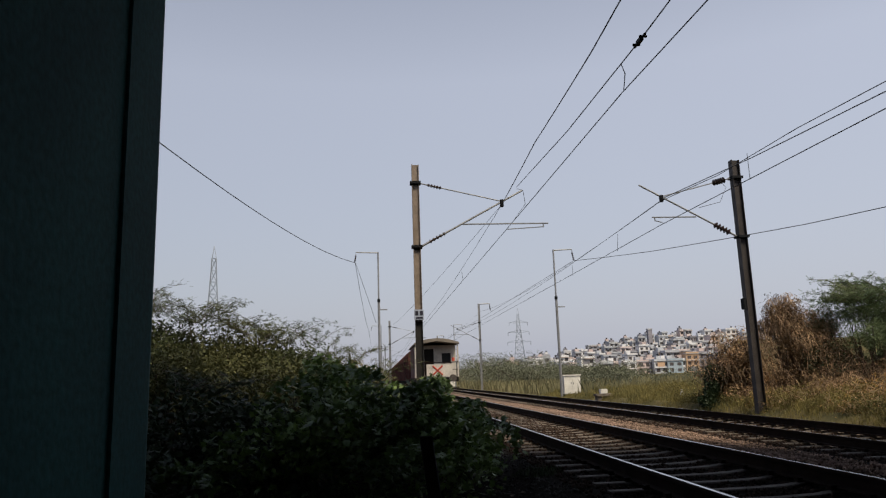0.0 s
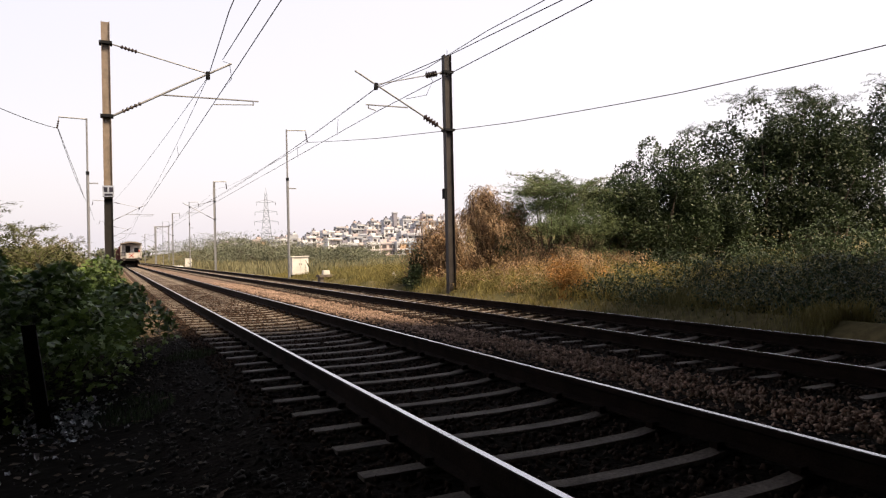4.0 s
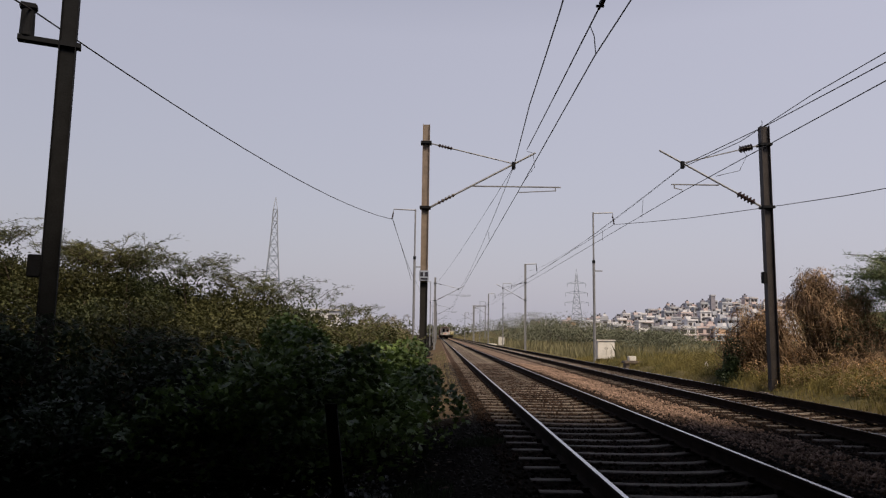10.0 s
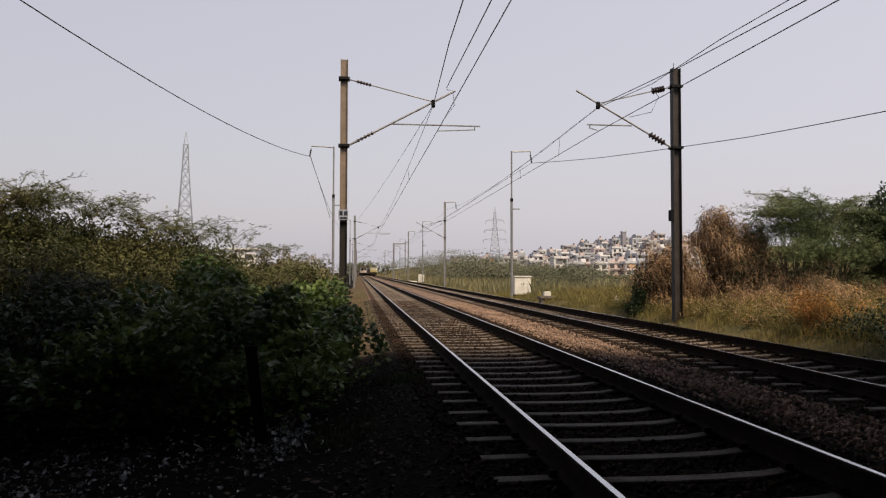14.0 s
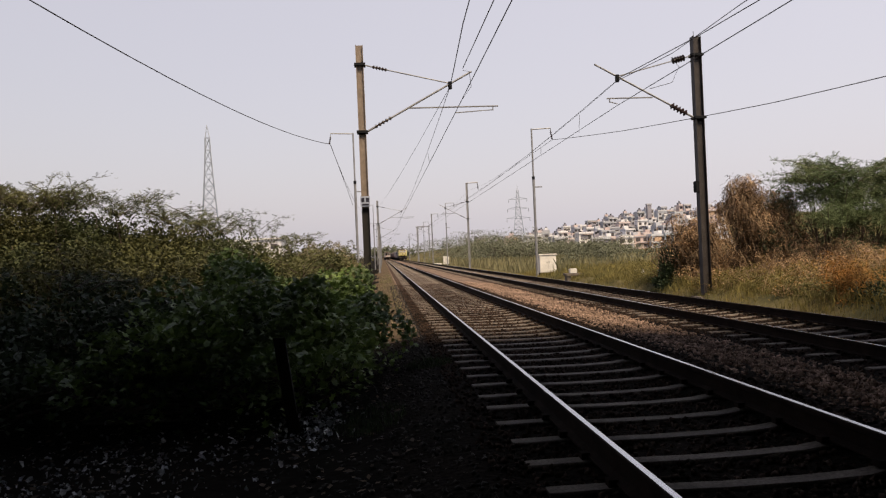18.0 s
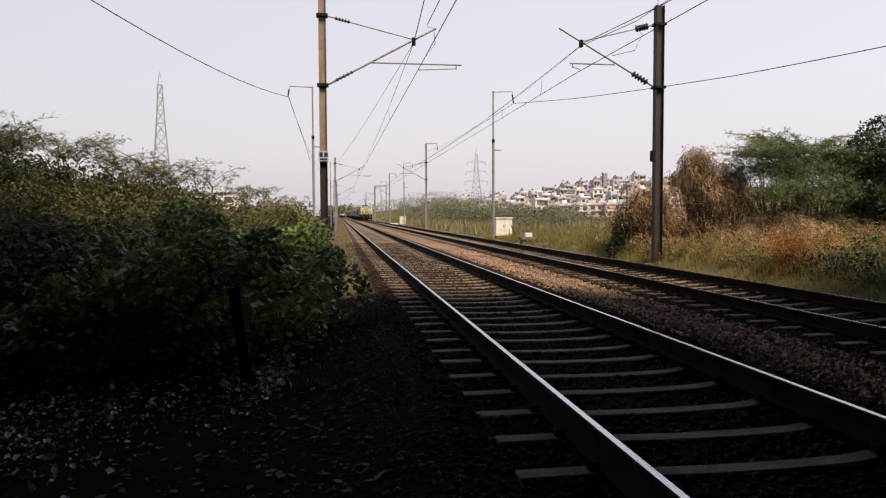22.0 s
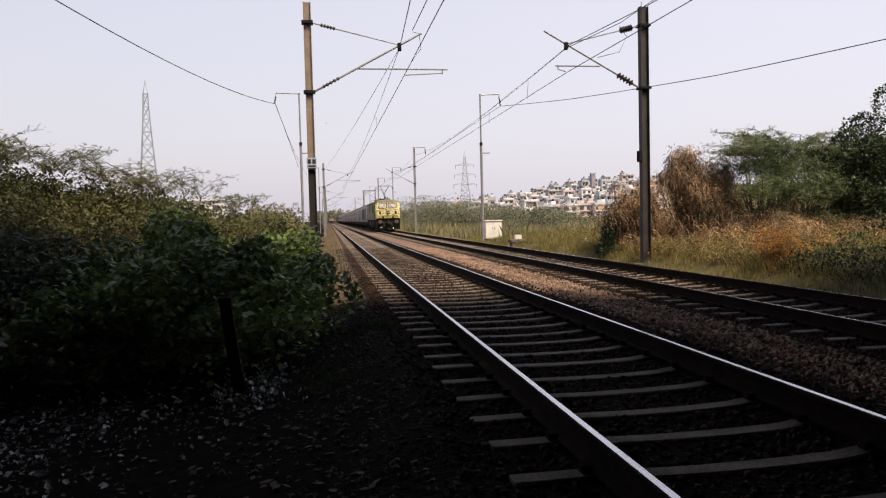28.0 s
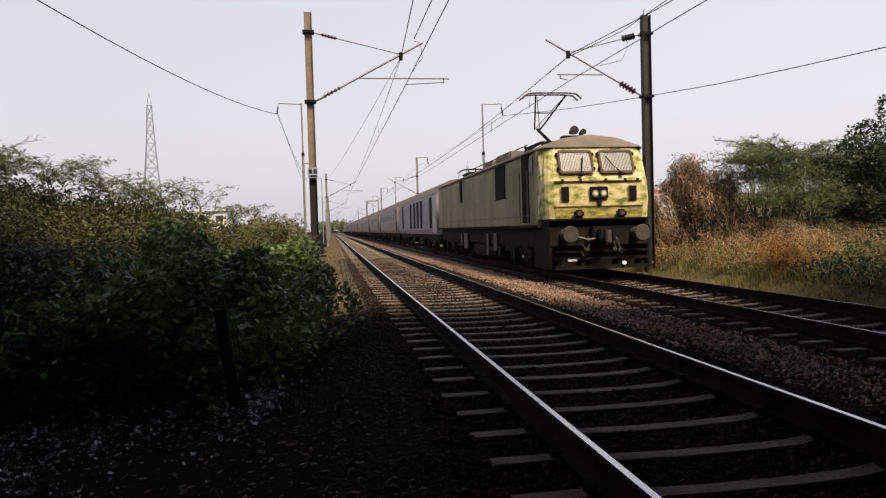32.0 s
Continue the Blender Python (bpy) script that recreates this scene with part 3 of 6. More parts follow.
def cantilever_mast(x, y, z0, top, side, low, high, apex, tip, reg, colour, foot, label, w=0.2, plate=None, box_z=None, ins=0.055):
    """A traction mast with its bracket; side 1 reaches towards +x. apex, tip and reg are offsets from the mast, and heights."""
    m = thing("catenary_mast", x, y, 0, label, "catenary mast", "masts of the overhead line")
    sx = side
    if foot:
        part("mast", h_section(bmesh.new(), w, w * 0.9, foot, top), colour, m)
        part("mast_foot", h_section(bmesh.new(), w, w * 0.9, z0, foot - 0.002), TAR, m, "black tarred lower mast")
    else:
        part("mast", h_section(bmesh.new(), w, w * 0.9, z0, top), colour, m)
    part("foundation", boxes((-0.35, 0.35, -0.35, 0.35, z0 - 0.25, z0 + 0.06), bev=0.03), CONCRETE, m)
    for z in (low, high):
        part("clamp", boxes((-w / 2 - 0.05, w / 2 + 0.05, -w / 2 - 0.03, w / 2 + 0.03, z - 0.035, z + 0.035)), DARKSTEEL, m)
    u = w / 2 * sx
    a = Vector((apex[0] * sx, 0, apex[1]))
    p_low, p_high = Vector((u, 0, low)), Vector((u, 0, high))
    part("stay_insulator", insulator(bmesh.new(), p_high + (a - p_high) * 0.10, p_high + (a - p_high) * 0.27, ins), PORCELAIN, m)
    part("stay_tube", chain(tube(bmesh.new(), p_high, p_high + (a - p_high) * 0.10, 0.018), [p_high + (a - p_high) * 0.24, a], 0.018), GALV, m)
    t = Vector((tip[0] * sx, 0, tip[1]))
    part("bracket_insulator", insulator(bmesh.new(), p_low + (t - p_low) * 0.08, p_low + (t - p_low) * 0.24, ins), PORCELAIN, m)
    bm = tube(bmesh.new(), p_low + (t - p_low) * 0.20, t, 0.027, 8)
    tube(bm, p_low, p_low + (t - p_low) * 0.09, 0.03, 8)
    part("bracket_tube", bm, GALV, m)
    r0, r1 = Vector((reg[0] * sx, 0, reg[2])), Vector((reg[1] * sx, 0, reg[2]))
    part("register_tube", tube(bmesh.new(), r0, r1, 0.02, 6), GALV, m)
    s0 = Vector((reg[3] * sx, 0, reg[2] - 0.16))
    bm = tube(bmesh.new(), r1 + (r0 - r1) * 0.06 - Vector((0, 0, 0.02)), r1 + (r0 - r1) * 0.06 - Vector((0, 0, 0.12)), 0.016)
    tube(bm, r1 + (r0 - r1) * 0.06 - Vector((0, 0, 0.1)), s0, 0.014)
    part("steady_arm", bm, GALV, m)
    part("catenary_clamp", boxes((a.x - 0.05, a.x + 0.05, -0.05, 0.05, a.z - 0.16, a.z + 0.05), bev=0.01), DARKSTEEL, m)
    if plate:
        pl = part("number_plate", boxes((-0.13, 0.13, -w / 2 - 0.045, -w / 2 - 0.03, plate - 0.14, plate + 0.14), bev=0.006), PLATE, m, "small grey number plate")
        part("plate_marking", boxes((-0.1, -0.02, -w / 2 - 0.05, -w / 2 - 0.046, plate - 0.02, plate + 0.1), (0.02, 0.11, -w / 2 - 0.05, -w / 2 - 0.046, plate - 0.02, plate + 0.1), (-0.09, 0.1, -w / 2 - 0.05, -w / 2 - 0.046, plate - 0.11, plate - 0.06)), MARK, pl)
    if box_z:
        part("junction_box", boxes((-w / 2 - 0.09, -w / 2 - 0.002, -0.09, 0.09, box_z - 0.16, box_z + 0.16), bev=0.01), DARKSTEEL, m)
    return m


def feeder_mast(x, y, z0, top, side, arm, drop, label):
    """A slim stepped tubular mast with a swan-neck arm that holds the feeder wire."""
    m = thing("feeder_mast", x, y, 0, label, "feeder mast", "slim feeder masts")
    step = top - 2.9
    part("lower_tube", tube(bmesh.new(), (0, 0, z0), (0, 0, step), 0.075, 10), GALV, m)
    part("upper_tube", tube(bmesh.new(), (0, 0, step), (0, 0, top), 0.048, 10), GALV, m)
    part("collar", tube(bmesh.new(), (0, 0, step - 0.12), (0, 0, step + 0.06), 0.09, 10), DARKSTEEL, m)
    part("stub_bracket", boxes((0.05, 0.5, -0.03, 0.03, step - 0.6, step - 0.54)), GALV, m)
    part("arm", chain(bmesh.new(), [(0, 0, top - 0.05), (side * arm, 0, top), (side * arm, 0, top - 0.2)], 0.035, 6), GALV, m)
    part("suspension_insulator", insulator(bmesh.new(), (side * arm, 0, top - 0.2), (side * (arm + 0.08), 0, top - drop), 0.06, 4), PORCELAIN, m)
    part("foundation", boxes((-0.25, 0.25, -0.25, 0.25, z0 - 0.2, z0 + 0.08), bev=0.03), CONCRETE, m)
    return m


def wire(name, pts, label, r=0.011, sag=0.0, n=14):
    """One overhead wire through the given places, sagging between them."""
    line = [Vector(pts[0])]
    for a, b in zip(pts, pts[1:]):
        a, b = Vector(a), Vector(b)
        for i in range(1, n + 1):
            s = i / n
            line.append(a.lerp(b, s) - Vector((0, 0, 4 * sag * s * (1 - s))))
    bm = chain(bmesh.new(), line, r, 4)
    ob = put(name, bm, WIRE)
    tagged(ob, label, "overhead wire", "overhead line wires")
    return ob


def build_line():
    lp = cantilever_mast(-1.83, 19.57, -0.55, 7.03, 1, 4.67, 6.5, (2.44, 5.95), (3.05, 6.27), (1.28, 3.75, 5.30, 2.57), TANPOLE, 2.6, "weathered tan steel catenary mast with a black tarred foot", plate=2.78)
    cantilever_mast(7.78, 19.87, -0.3, 7.22, -1, 4.88, 6.68, (2.35, 6.12), (3.0, 6.48), (1.34, 2.68, 5.5, 2.37), BROWNPOLE, 0, "dark brown steel catenary mast at the grass verge", w=0.24, box_z=2.9, ins=0.1)
    for i, y in enumerate((73.5, 127.0, 181.0, 236.0)):
        cantilever_mast(-1.75, y, -0.55, 7.1, 1, 4.7, 6.5, (2.44, 5.95), (3.05, 6.27), (1.28, 3.75, 5.30, 2.57), GALV, 0, "grey steel catenary mast beside the tracks")
        m = cantilever_mast(7.6, y, -0.62, 8.65, -1, 4.88, 6.68, (2.35, 6.12), (3.0, 6.48), (1.34, 2.68, 5.5, 2.37), GALV, 0, "grey steel catenary mast with a swan-neck feeder arm")
        part("feeder_arm", chain(bmesh.new(), [(0, 0, 8.6), (1.15, 0, 8.65), (1.15, 0, 8.45)], 0.05, 6), GALV, m)
        part("suspension_insulator", insulator(bmesh.new(), (1.15, 0, 8.45), (1.2, 0, 7.9), 0.07, 4), PORCELAIN, m)
    for y in (42.2, 100, 154):
        feeder_mast(-2.87 if y < 50 else -2.5, y, -0.6, 8.65, -1, 1.32, 0.62, "slim grey feeder mast beyond the bushes")
        feeder_mast(7.66, y - 0.7, -0.62, 8.5, 1, 1.15, 0.68, "slim grey feeder mast beside a white cabinet" if y < 50 else "slim grey feeder mast in the verge")
    g = thing("signal_gantry", 8.7, 172, 0, "distant grey steel gantry of two masts and a beam", "gantry")
    for x in (-1.35, 1.35):
        part("mast", boxes((x - 0.12, x + 0.12, -0.12, 0.12, -0.6, 8.1)), GALV, g)
    part("beam", boxes((-1.6, 1.6, -0.1, 0.1, 8.102, 8.35)), GALV, g)
    # mast beside the bridge with a bracket for the feeder
    m = thing("feeder_bracket_mast", -7.82, 11.95, 0.04, "steel mast with a feeder bracket rising from the bush, darkened for shade", "catenary mast", "masts of the overhead line", rz=24)
    # Darkened steel paints the unlit side of this mast.
    part("mast", h_section(bmesh.new(), 0.26, 0.24, -0.6, 7.3), DARKSTEEL, m)
    part("bracket", boxes((-0.74, 0.2, -0.09, 0.09, 5.93, 6.01)), DARKSTEEL, m)
    part("post_insulator", tube(bmesh.new(), (-0.62, 0, 6.012), (-0.62, 0, 6.46), 0.115, 16, 0.105), DARKSTEEL, m)
    part("insulator_cap", boxes((-0.75, -0.49, -0.1, 0.1, 6.48, 6.58), bev=0.02), DARKSTEEL, m)
    part("junction_box", boxes((-0.32, -0.135, -0.12, 0.12, 2.0, 2.36), bev=0.01), DARKSTEEL, m)
    # the same behind the trees on the other side
    far = [74.0, 128.0, 182.0, 236.0, 290.0]
    contact = [(1.3, -34, 5.15), (0.84, 7.0, 5.17), (0.735, 10.0, 5.16), (0.74, 19.57, 5.17)] + [(0.80 + (0.2 if i % 2 else -0.2), y, 5.15) for i, y in enumerate(far)]
    wire("contact_wire", contact, "dark contact wire over the nearer track", 0.011, 0.0, 6)
    wire("catenary_wire", [(-1.4, -34, 5.9), (0.16, 9.5, 5.585), (0.33, 14.0, 5.77), (0.61, 19.57, 5.86)], "dark catenary wire over the nearer track", 0.011, 0.01)
    wire("catenary_wire", [(0.61, 19.57, 5.86)] + [(0.7, y, 5.9) for y in far], "dark catenary wire running off over the nearer track", 0.008, 0.45)
    wire("auxiliary_wire", [(0.3, -34, 5.5), (0.565, 8.75, 5.37), (0.6, 12.5, 5.48), (0.86, 18.6, 6.1)], "dark auxiliary wire with a clamp over the nearer track", 0.011, 0.0)
    wire("anchor_wire", [(0.61, 19.57, 5.86), (-1.68, 73.5, 6.45)], "dark wire running out to the next mast", 0.008, 0.25)
    c = thing("wire_clamp", 0.565, 8.75, 5.37, "black splice clamp on an overhead wire", "wire clamp", "splice clamps")
    part("clamp_body", boxes((-0.016, 0.016, -0.2, 0.2, -0.016, 0.016), (-0.026, 0.026, -0.08, 0.08, -0.03, 0.03), bev=0.006), TAR, c)
    for y in (-0.12, 0.12):
        part("clamp_bolt", boxes((-0.05, 0.05, y - 0.015, y + 0.015, -0.012, 0.012)), TAR, c)
    copy_thing(c, pose(5.33, 8.5, 5.5))
    fc = [(5.6, -34, 5.15), (5.48, 9.56, 5.2), (5.41, 19.87, 5.30)] + [(5.6 + (0.2 if i % 2 else -0.2), y + 2, 5.2) for i, y in enumerate(far)]
    wire("contact_wire", fc, "dark contact wire over the farther track", 0.011, 0.0, 6)
    wire("catenary_wire", [(4.6, -34, 5.7), (5.35, 9.5, 5.37), (5.57, 15.0, 5.76), (5.43, 19.87, 6.05)], "dark catenary wire over the farther track", 0.011, 0.0)
    wire("auxiliary_wire", [(4.8, -34, 5.6), (5.33, 8.5, 5.5), (5.394, 9.5, 5.564), (5.73, 13.5, 5.9), (6.1, 17.6, 6.12), (5.43, 19.87, 6.0)], "dark auxiliary wire over the farther track", 0.010, 0.0)
    wire("catenary_wire", [(5.43, 19.87, 6.02)] + [(5.5, y + 2, 6.0) for y in far], "dark catenary wire running off over the farther track", 0.008, 0.45)
    wire("auxiliary_wire", [(5.43, 19.87, 6.0), (8.0, 75, 8.0), (8.0, 129, 8.0)], "dark feeder wire over the farther track", 0.008, 0.5)
    wire("feeder_wire", [(-14, -34, 6.5), (-8.3, 11.7, 6.5), (-4.23, 42.2, 8.03), (-4.23, 101, 8.03), (-4.23, 155, 8.03)], "dark sagging feeder wire beside the tracks", 0.016, 0.55)
    wire("feeder_wire", [(19, -24, 7.0), (14.1, 10.0, 5.53), (13.25, 15.8, 5.58), (12.0, 23.2, 5.95), (10.3, 33, 6.8), (8.88, 41.5, 7.80), (8.88, 100, 7.8), (8.88, 155, 7.8)], "dark sagging feeder wire at the verge", 0.014, 0.02)
    # droppers and jumpers
    for name, pts in (("dropper", [(0.575, 9.5, 5.39), (0.64, 9.55, 5.27), (0.735, 9.9, 5.17)]), ("dropper", [(5.394, 9.5, 5.56), (5.47, 9.5, 5.2)]), ("jumper", [(0.86, 18.6, 6.05), (1.02, 18.55, 6.0), (1.05, 18.5, 5.6), (0.75, 18.5, 5.2)]), ("jumper", [(6.1, 17.7, 6.05), (6.3, 17.7, 5.8), (6.1, 17.7, 5.4), (5.5, 17.7, 5.25)]), ("dropper", [(0.66, 30, 5.55), (0.7, 30, 5.16)]), ("dropper", [(5.5, 30, 5.7), (5.5, 30, 5.26)]), ("dropper", [(5.45, 15, 5.85), (5.45, 15, 5.25)]), ("dropper", [(5.5, 24, 5.85), (5.45, 24, 5.25)])):
        ob = put(name + "_wire", chain(bmesh.new(), pts, 0.007, 4), WIRE)
        tagged(ob, "thin hanging wire between the overhead wires", "overhead wire", "droppers")
    ob = put("down_lead", chain(bmesh.new(), [(-4.2, 42.2, 8.0), (-3.75, 42.2, 6.6), (-3.35, 42.2, 5.4), (-3.05, 42.2, 4.4)], 0.011, 4), WIRE)
    tagged(ob, "thin down lead hanging beside the slim mast", "overhead wire")


# plants --------------------------------------------------------------------
LOBED = [(0, 0, 0), (0.5, 0.25, 0.06), (0.28, 0.45, 0.04), (0.55, 0.8, 0.0), (0.15, 0.7, 0.05), (0, 1.1, -0.05), (-0.15, 0.7, 0.05), (-0.55, 0.8, 0.0), (-0.28, 0.45, 0.04), (-0.5, 0.25, 0.06)]
LOBED_F = [(0, 1, 2), (0, 2, 4), (2, 3, 4), (0, 4, 6), (4, 5, 6), (0, 6, 8), (6, 7, 8), (0, 8, 9)]
OVAL = [(0, 0, 0), (0.28, 0.45, 0.03), (0, 1, 0), (-0.28, 0.45, 0.03)]
OVAL_F = [(0, 1, 2), (0, 2, 3)]


PINNATE = [p for k in range(5) for s in (-1, 1) for p in ((0, 0.12 + 0.17 * k, 0), (s * (0.27 - 0.02 * k), 0.22 + 0.17 * k, 0.03), (0, 0.22 + 0.17 * k, 0))]
PINNATE_F = [(3 * k, 3 * k + 1, 3 * k + 2) for k in range(10)]


def lumps(rng, centre, size, n, k=14):
    """Places in an uneven crown made of overlapping clumps: most lie near the outside."""
    cs = rng.normal(0, 0.36, (k, 3)).clip(-0.75, 0.75)
    rs = rng.uniform(0.28, 0.5, k)
    i = rng.integers(0, k, n)
    d = rng.normal(0, 1, (n, 3))
    d /= np.linalg.norm(d, axis=1)[:, None]
    r = rs[i] * rng.uniform(0.55, 1.0, n) ** 0.5
    p = cs[i] + d * r[:, None]
    return p * np.asarray(size) + np.asarray(centre)


def shrub(name, x, y, label, category, leafmat, template, faces, clumps, leaf, count, seed, z0=-0.6, sprays=0, spray_mat=None, group="", trunk=0.04, spray=1.0, flat=0.35, lift=0.75, bare=0.0):
    """A shrub or tree: stems from the ground to each clump, and a crown of single leaves."""
    rng = np.random.default_rng(seed)
    t = thing(name, x, y, z0, label, category, group)
    bm = bmesh.new()
    pos = []
    total = sum(c[3] * c[4] * c[5] for c in clumps)
    for cx, cy, cz, sx, sy, sz in clumps:
        k = max(60, int(count * sx * sy * sz / total))
        p = lumps(rng, (cx, cy, cz), (sx, sy, sz), k)
        pos.append(p)
        base = Vector((cx * 0.55 + rng.uniform(-0.2, 0.2), cy * 0.55, 0))
        for q in p[: 5]:
            q = Vector(q)
            mid = base.lerp(q, 0.5) + Vector(rng.uniform(-0.15, 0.15, 3))
            chain(bm, [base, mid, q], trunk, 5, trunk * 0.25)
    pos = np.concatenate(pos)
    pos = pos[(pos[:, 2] > 0.03) & ((pos[:, 2] > bare) | (rng.random(len(pos)) < 0.12))]
    part("trunk", bm, BARK, t)
    v, f = scatter(template, faces, pos, rng.uniform(0.6, 1.15, len(pos)) * leaf, rng, flat=flat)
    tagged(fast("crown", v, f, leafmat, t), kind="stuff")
    if sprays:
        bm = bmesh.new()
        lp = []
        column = np.floor(pos[:, 0] / 0.4).astype(int)
        crest = np.full(column.max() - column.min() + 1, -9.0)
        np.maximum.at(crest, column - column.min(), pos[:, 2])
        tops = pos[np.argsort(crest[column - column.min()] - pos[:, 2] + np.abs(rng.normal(0, 0.3, len(pos))))][: sprays]
        for q in tops:
            q = Vector(q)
            a = rng.uniform(0, 6.28)
            L = rng.uniform(0.35, 0.9) * (1.5 if rng.random() < 0.15 else 1.0) * spray
            line = [q + Vector((math.cos(a) * L * s, math.sin(a) * L * s, L * (lift * s - 0.55 * s * s))) for s in (0, 0.33, 0.66, 1.0)]
            chain(bm, line, 0.007, 4, 0.003)
            for s in np.linspace(0.1, 1, 12):
                j = min(2, int(s * 3))
                w = line[j].lerp(line[j + 1], s * 3 - j)
                for _ in range(3):
                    lp.append(w + Vector(rng.normal(0, 0.03, 3)))
        tagged(part("sprays", bm, BARK, t, "thin arching twigs"), kind="stuff")
        v, f = scatter(PINNATE, PINNATE_F, np.array(lp), rng.uniform(0.08, 0.15, len(lp)) * spray, rng, flat=0.6)
        tagged(fast("spray_leaves", v, f, spray_mat or leafmat, t), kind="stuff")
    return t


def grass(name, label, mat_, xr, yr, n, h, seed, keep=None, wide=0.012, rise=None):
    rng = np.random.default_rng(seed)
    x, y = rng.uniform(*xr, n), yr[0] + (yr[1] - yr[0]) * rng.random(n) ** 1.3
    clump = (np.sin(x * 2.1 + 3 * np.sin(y * 0.8)) + np.sin(y * 1.7 + x)) * 0.25 + 0.6
    ok = rng.random(n) < np.clip(clump, 0.12, 1)
    if keep is not None:
        ok &= keep(x, y)
    x, y, clump = x[ok], y[ok], clump[ok]
    z = ground_z(x, y)
    hh = rng.uniform(h[0], h[1], len(x)) * (0.6 + 0.5 * clump)
    if rise is not None:
        hh = hh * rise(x, y)
    a = rng.uniform(0, 6.28, len(x))
    lean = rng.uniform(0.05, 0.45, len(x)) * hh
    b = rng.uniform(0, 6.28, len(x))
    w = wide * rng.uniform(0.6, 1.5, len(x)) * (1 + y.clip(0) / 45)
    P0 = np.stack([x - w * np.cos(a), y - w * np.sin(a), z - 0.03], 1)
    P1 = np.stack([x + w * np.cos(a), y + w * np.sin(a), z - 0.03], 1)
    P2 = np.stack([x + w * 0.7 * np.cos(a) + lean * 0.4 * np.cos(b), y + w * 0.7 * np.sin(a) + lean * 0.4 * np.sin(b), z + hh * 0.6], 1)
    P3 = np.stack([x + lean * np.cos(b), y + lean * np.sin(b), z + hh], 1)
    v = np.stack([P0, P1, P2, P3], 1).reshape(-1, 3)
    k = np.arange(len(x))[:, None] * 4
    f = np.concatenate([k + [0, 1, 2], k + [0, 2, 3]], 0)
    ob = fast(name, v, f, mat_)
    return tagged(ob, label, "grass", kind="stuff")


def strands(v0, rng, length, wide, droop):
    """Thin bent stems that start at the places and hang or arch away, as arrays of places and faces."""
    n = len(v0)
    a = rng.uniform(0, 6.28, n)
    L = rng.uniform(0.4, 1.0, n) * length
    d = np.stack([np.cos(a), np.sin(a), np.zeros(n)], 1)
    side = np.stack([-np.sin(a), np.cos(a), np.zeros(n)], 1) * (wide * rng.uniform(0.5, 1.5, n))[:, None]
    rise = rng.uniform(-0.2, 0.6, n)
    rows = []
    for s in (0, 0.35, 0.7, 1.0):
        c = v0 + d * (L * s * 0.6)[:, None]
        c[:, 2] += L * (rise * s - droop * s * s)
        k = 1.0 - 0.7 * s
        rows += [c - side * k, c + side * k + np.array([0, 0, 0.6 * wide])]
    v = np.stack(rows, 1).reshape(-1, 3)
    k = np.arange(n)[:, None] * 8
    f = np.concatenate([k + [2 * i, 2 * i + 1, 2 * i + 3, 2 * i + 2] for i in range(3)], 0)
    return v, f


def weeds(name, label, mat_, spots, leaf, per, seed, stem_mat, stems, template=PINNATE, faces=PINNATE_F):
    """A patch of low weeds: small mounded tufts (x, y, width, height) of fine leaves with bent stems between."""
    rng = np.random.default_rng(seed)
    pos, roots = [], []
    for x, y, w, h in spots:
        k = int(per * w * w * h) + 40
        p = rng.normal(0, 0.42, (k, 3)).clip(-1, 1)
        p[:, 2] = 1 - np.abs(p[:, 0] * p[:, 0] + p[:, 1] * p[:, 1]) * 0.7 - rng.random(k) ** 1.6 * 0.95
        q = np.stack([x + p[:, 0] * w, y + p[:, 1] * w, ground_z(x + p[:, 0] * w, y + p[:, 1] * w) + np.clip(p[:, 2], 0.02, 1) * h], 1)
        pos.append(q)
        roots.append(q[: int(k * stems)])
    pos, roots = np.concatenate(pos), np.concatenate(roots)
    t = thing(name, 0, 0, 0, label, "weeds", kind="stuff")
    v, f = scatter(template, faces, pos, rng.uniform(0.6, 1.3, len(pos)) * leaf, rng, flat=0.2)
    tagged(fast("leaves", v, f, mat_, t), kind="stuff")
    v, f = strands(roots, rng, 0.55, 0.006, 0.5)
    tagged(fast("stems", v, f, stem_mat, t), kind="stuff")
    return t


def draped_mound(name, x, y, label, clumps, count, seed):
    """A bush smothered by dead creeper: withered leaves below a hanging curtain of stems."""
    t = shrub(name, x, y, label, "bush", DRYLEAF, OVAL, OVAL_F, clumps, 0.075, count, seed, group="creeper mounds")
    rng = np.random.default_rng(seed + 60)
    tops = np.concatenate([lumps(rng, c[:3], np.array(c[3:]) * 1.03, 1300) for c in clumps])
    v, f = strands(tops[tops[:, 2] > 0.25], rng, 0.58, 0.0115, 0.8)
    tagged(fast("dead_stem_curtain", v, f, STRAND, t, "pale dead hanging stems"), kind="stuff")
    # Second, dark set of stems paints the shaded gaps in the creeper.
    tops = np.concatenate([lumps(rng, c[:3], np.array(c[3:]) * 1.02, 280) for c in clumps])
    v, f = strands(tops[tops[:, 2] > 0.25], rng, 0.5, 0.013, 0.5)
    tagged(fast("dark_stem_tangle", v, f, DEADLEAF, t, "tangled stems coloured dark for the shaded gaps"), kind="stuff")
    return t


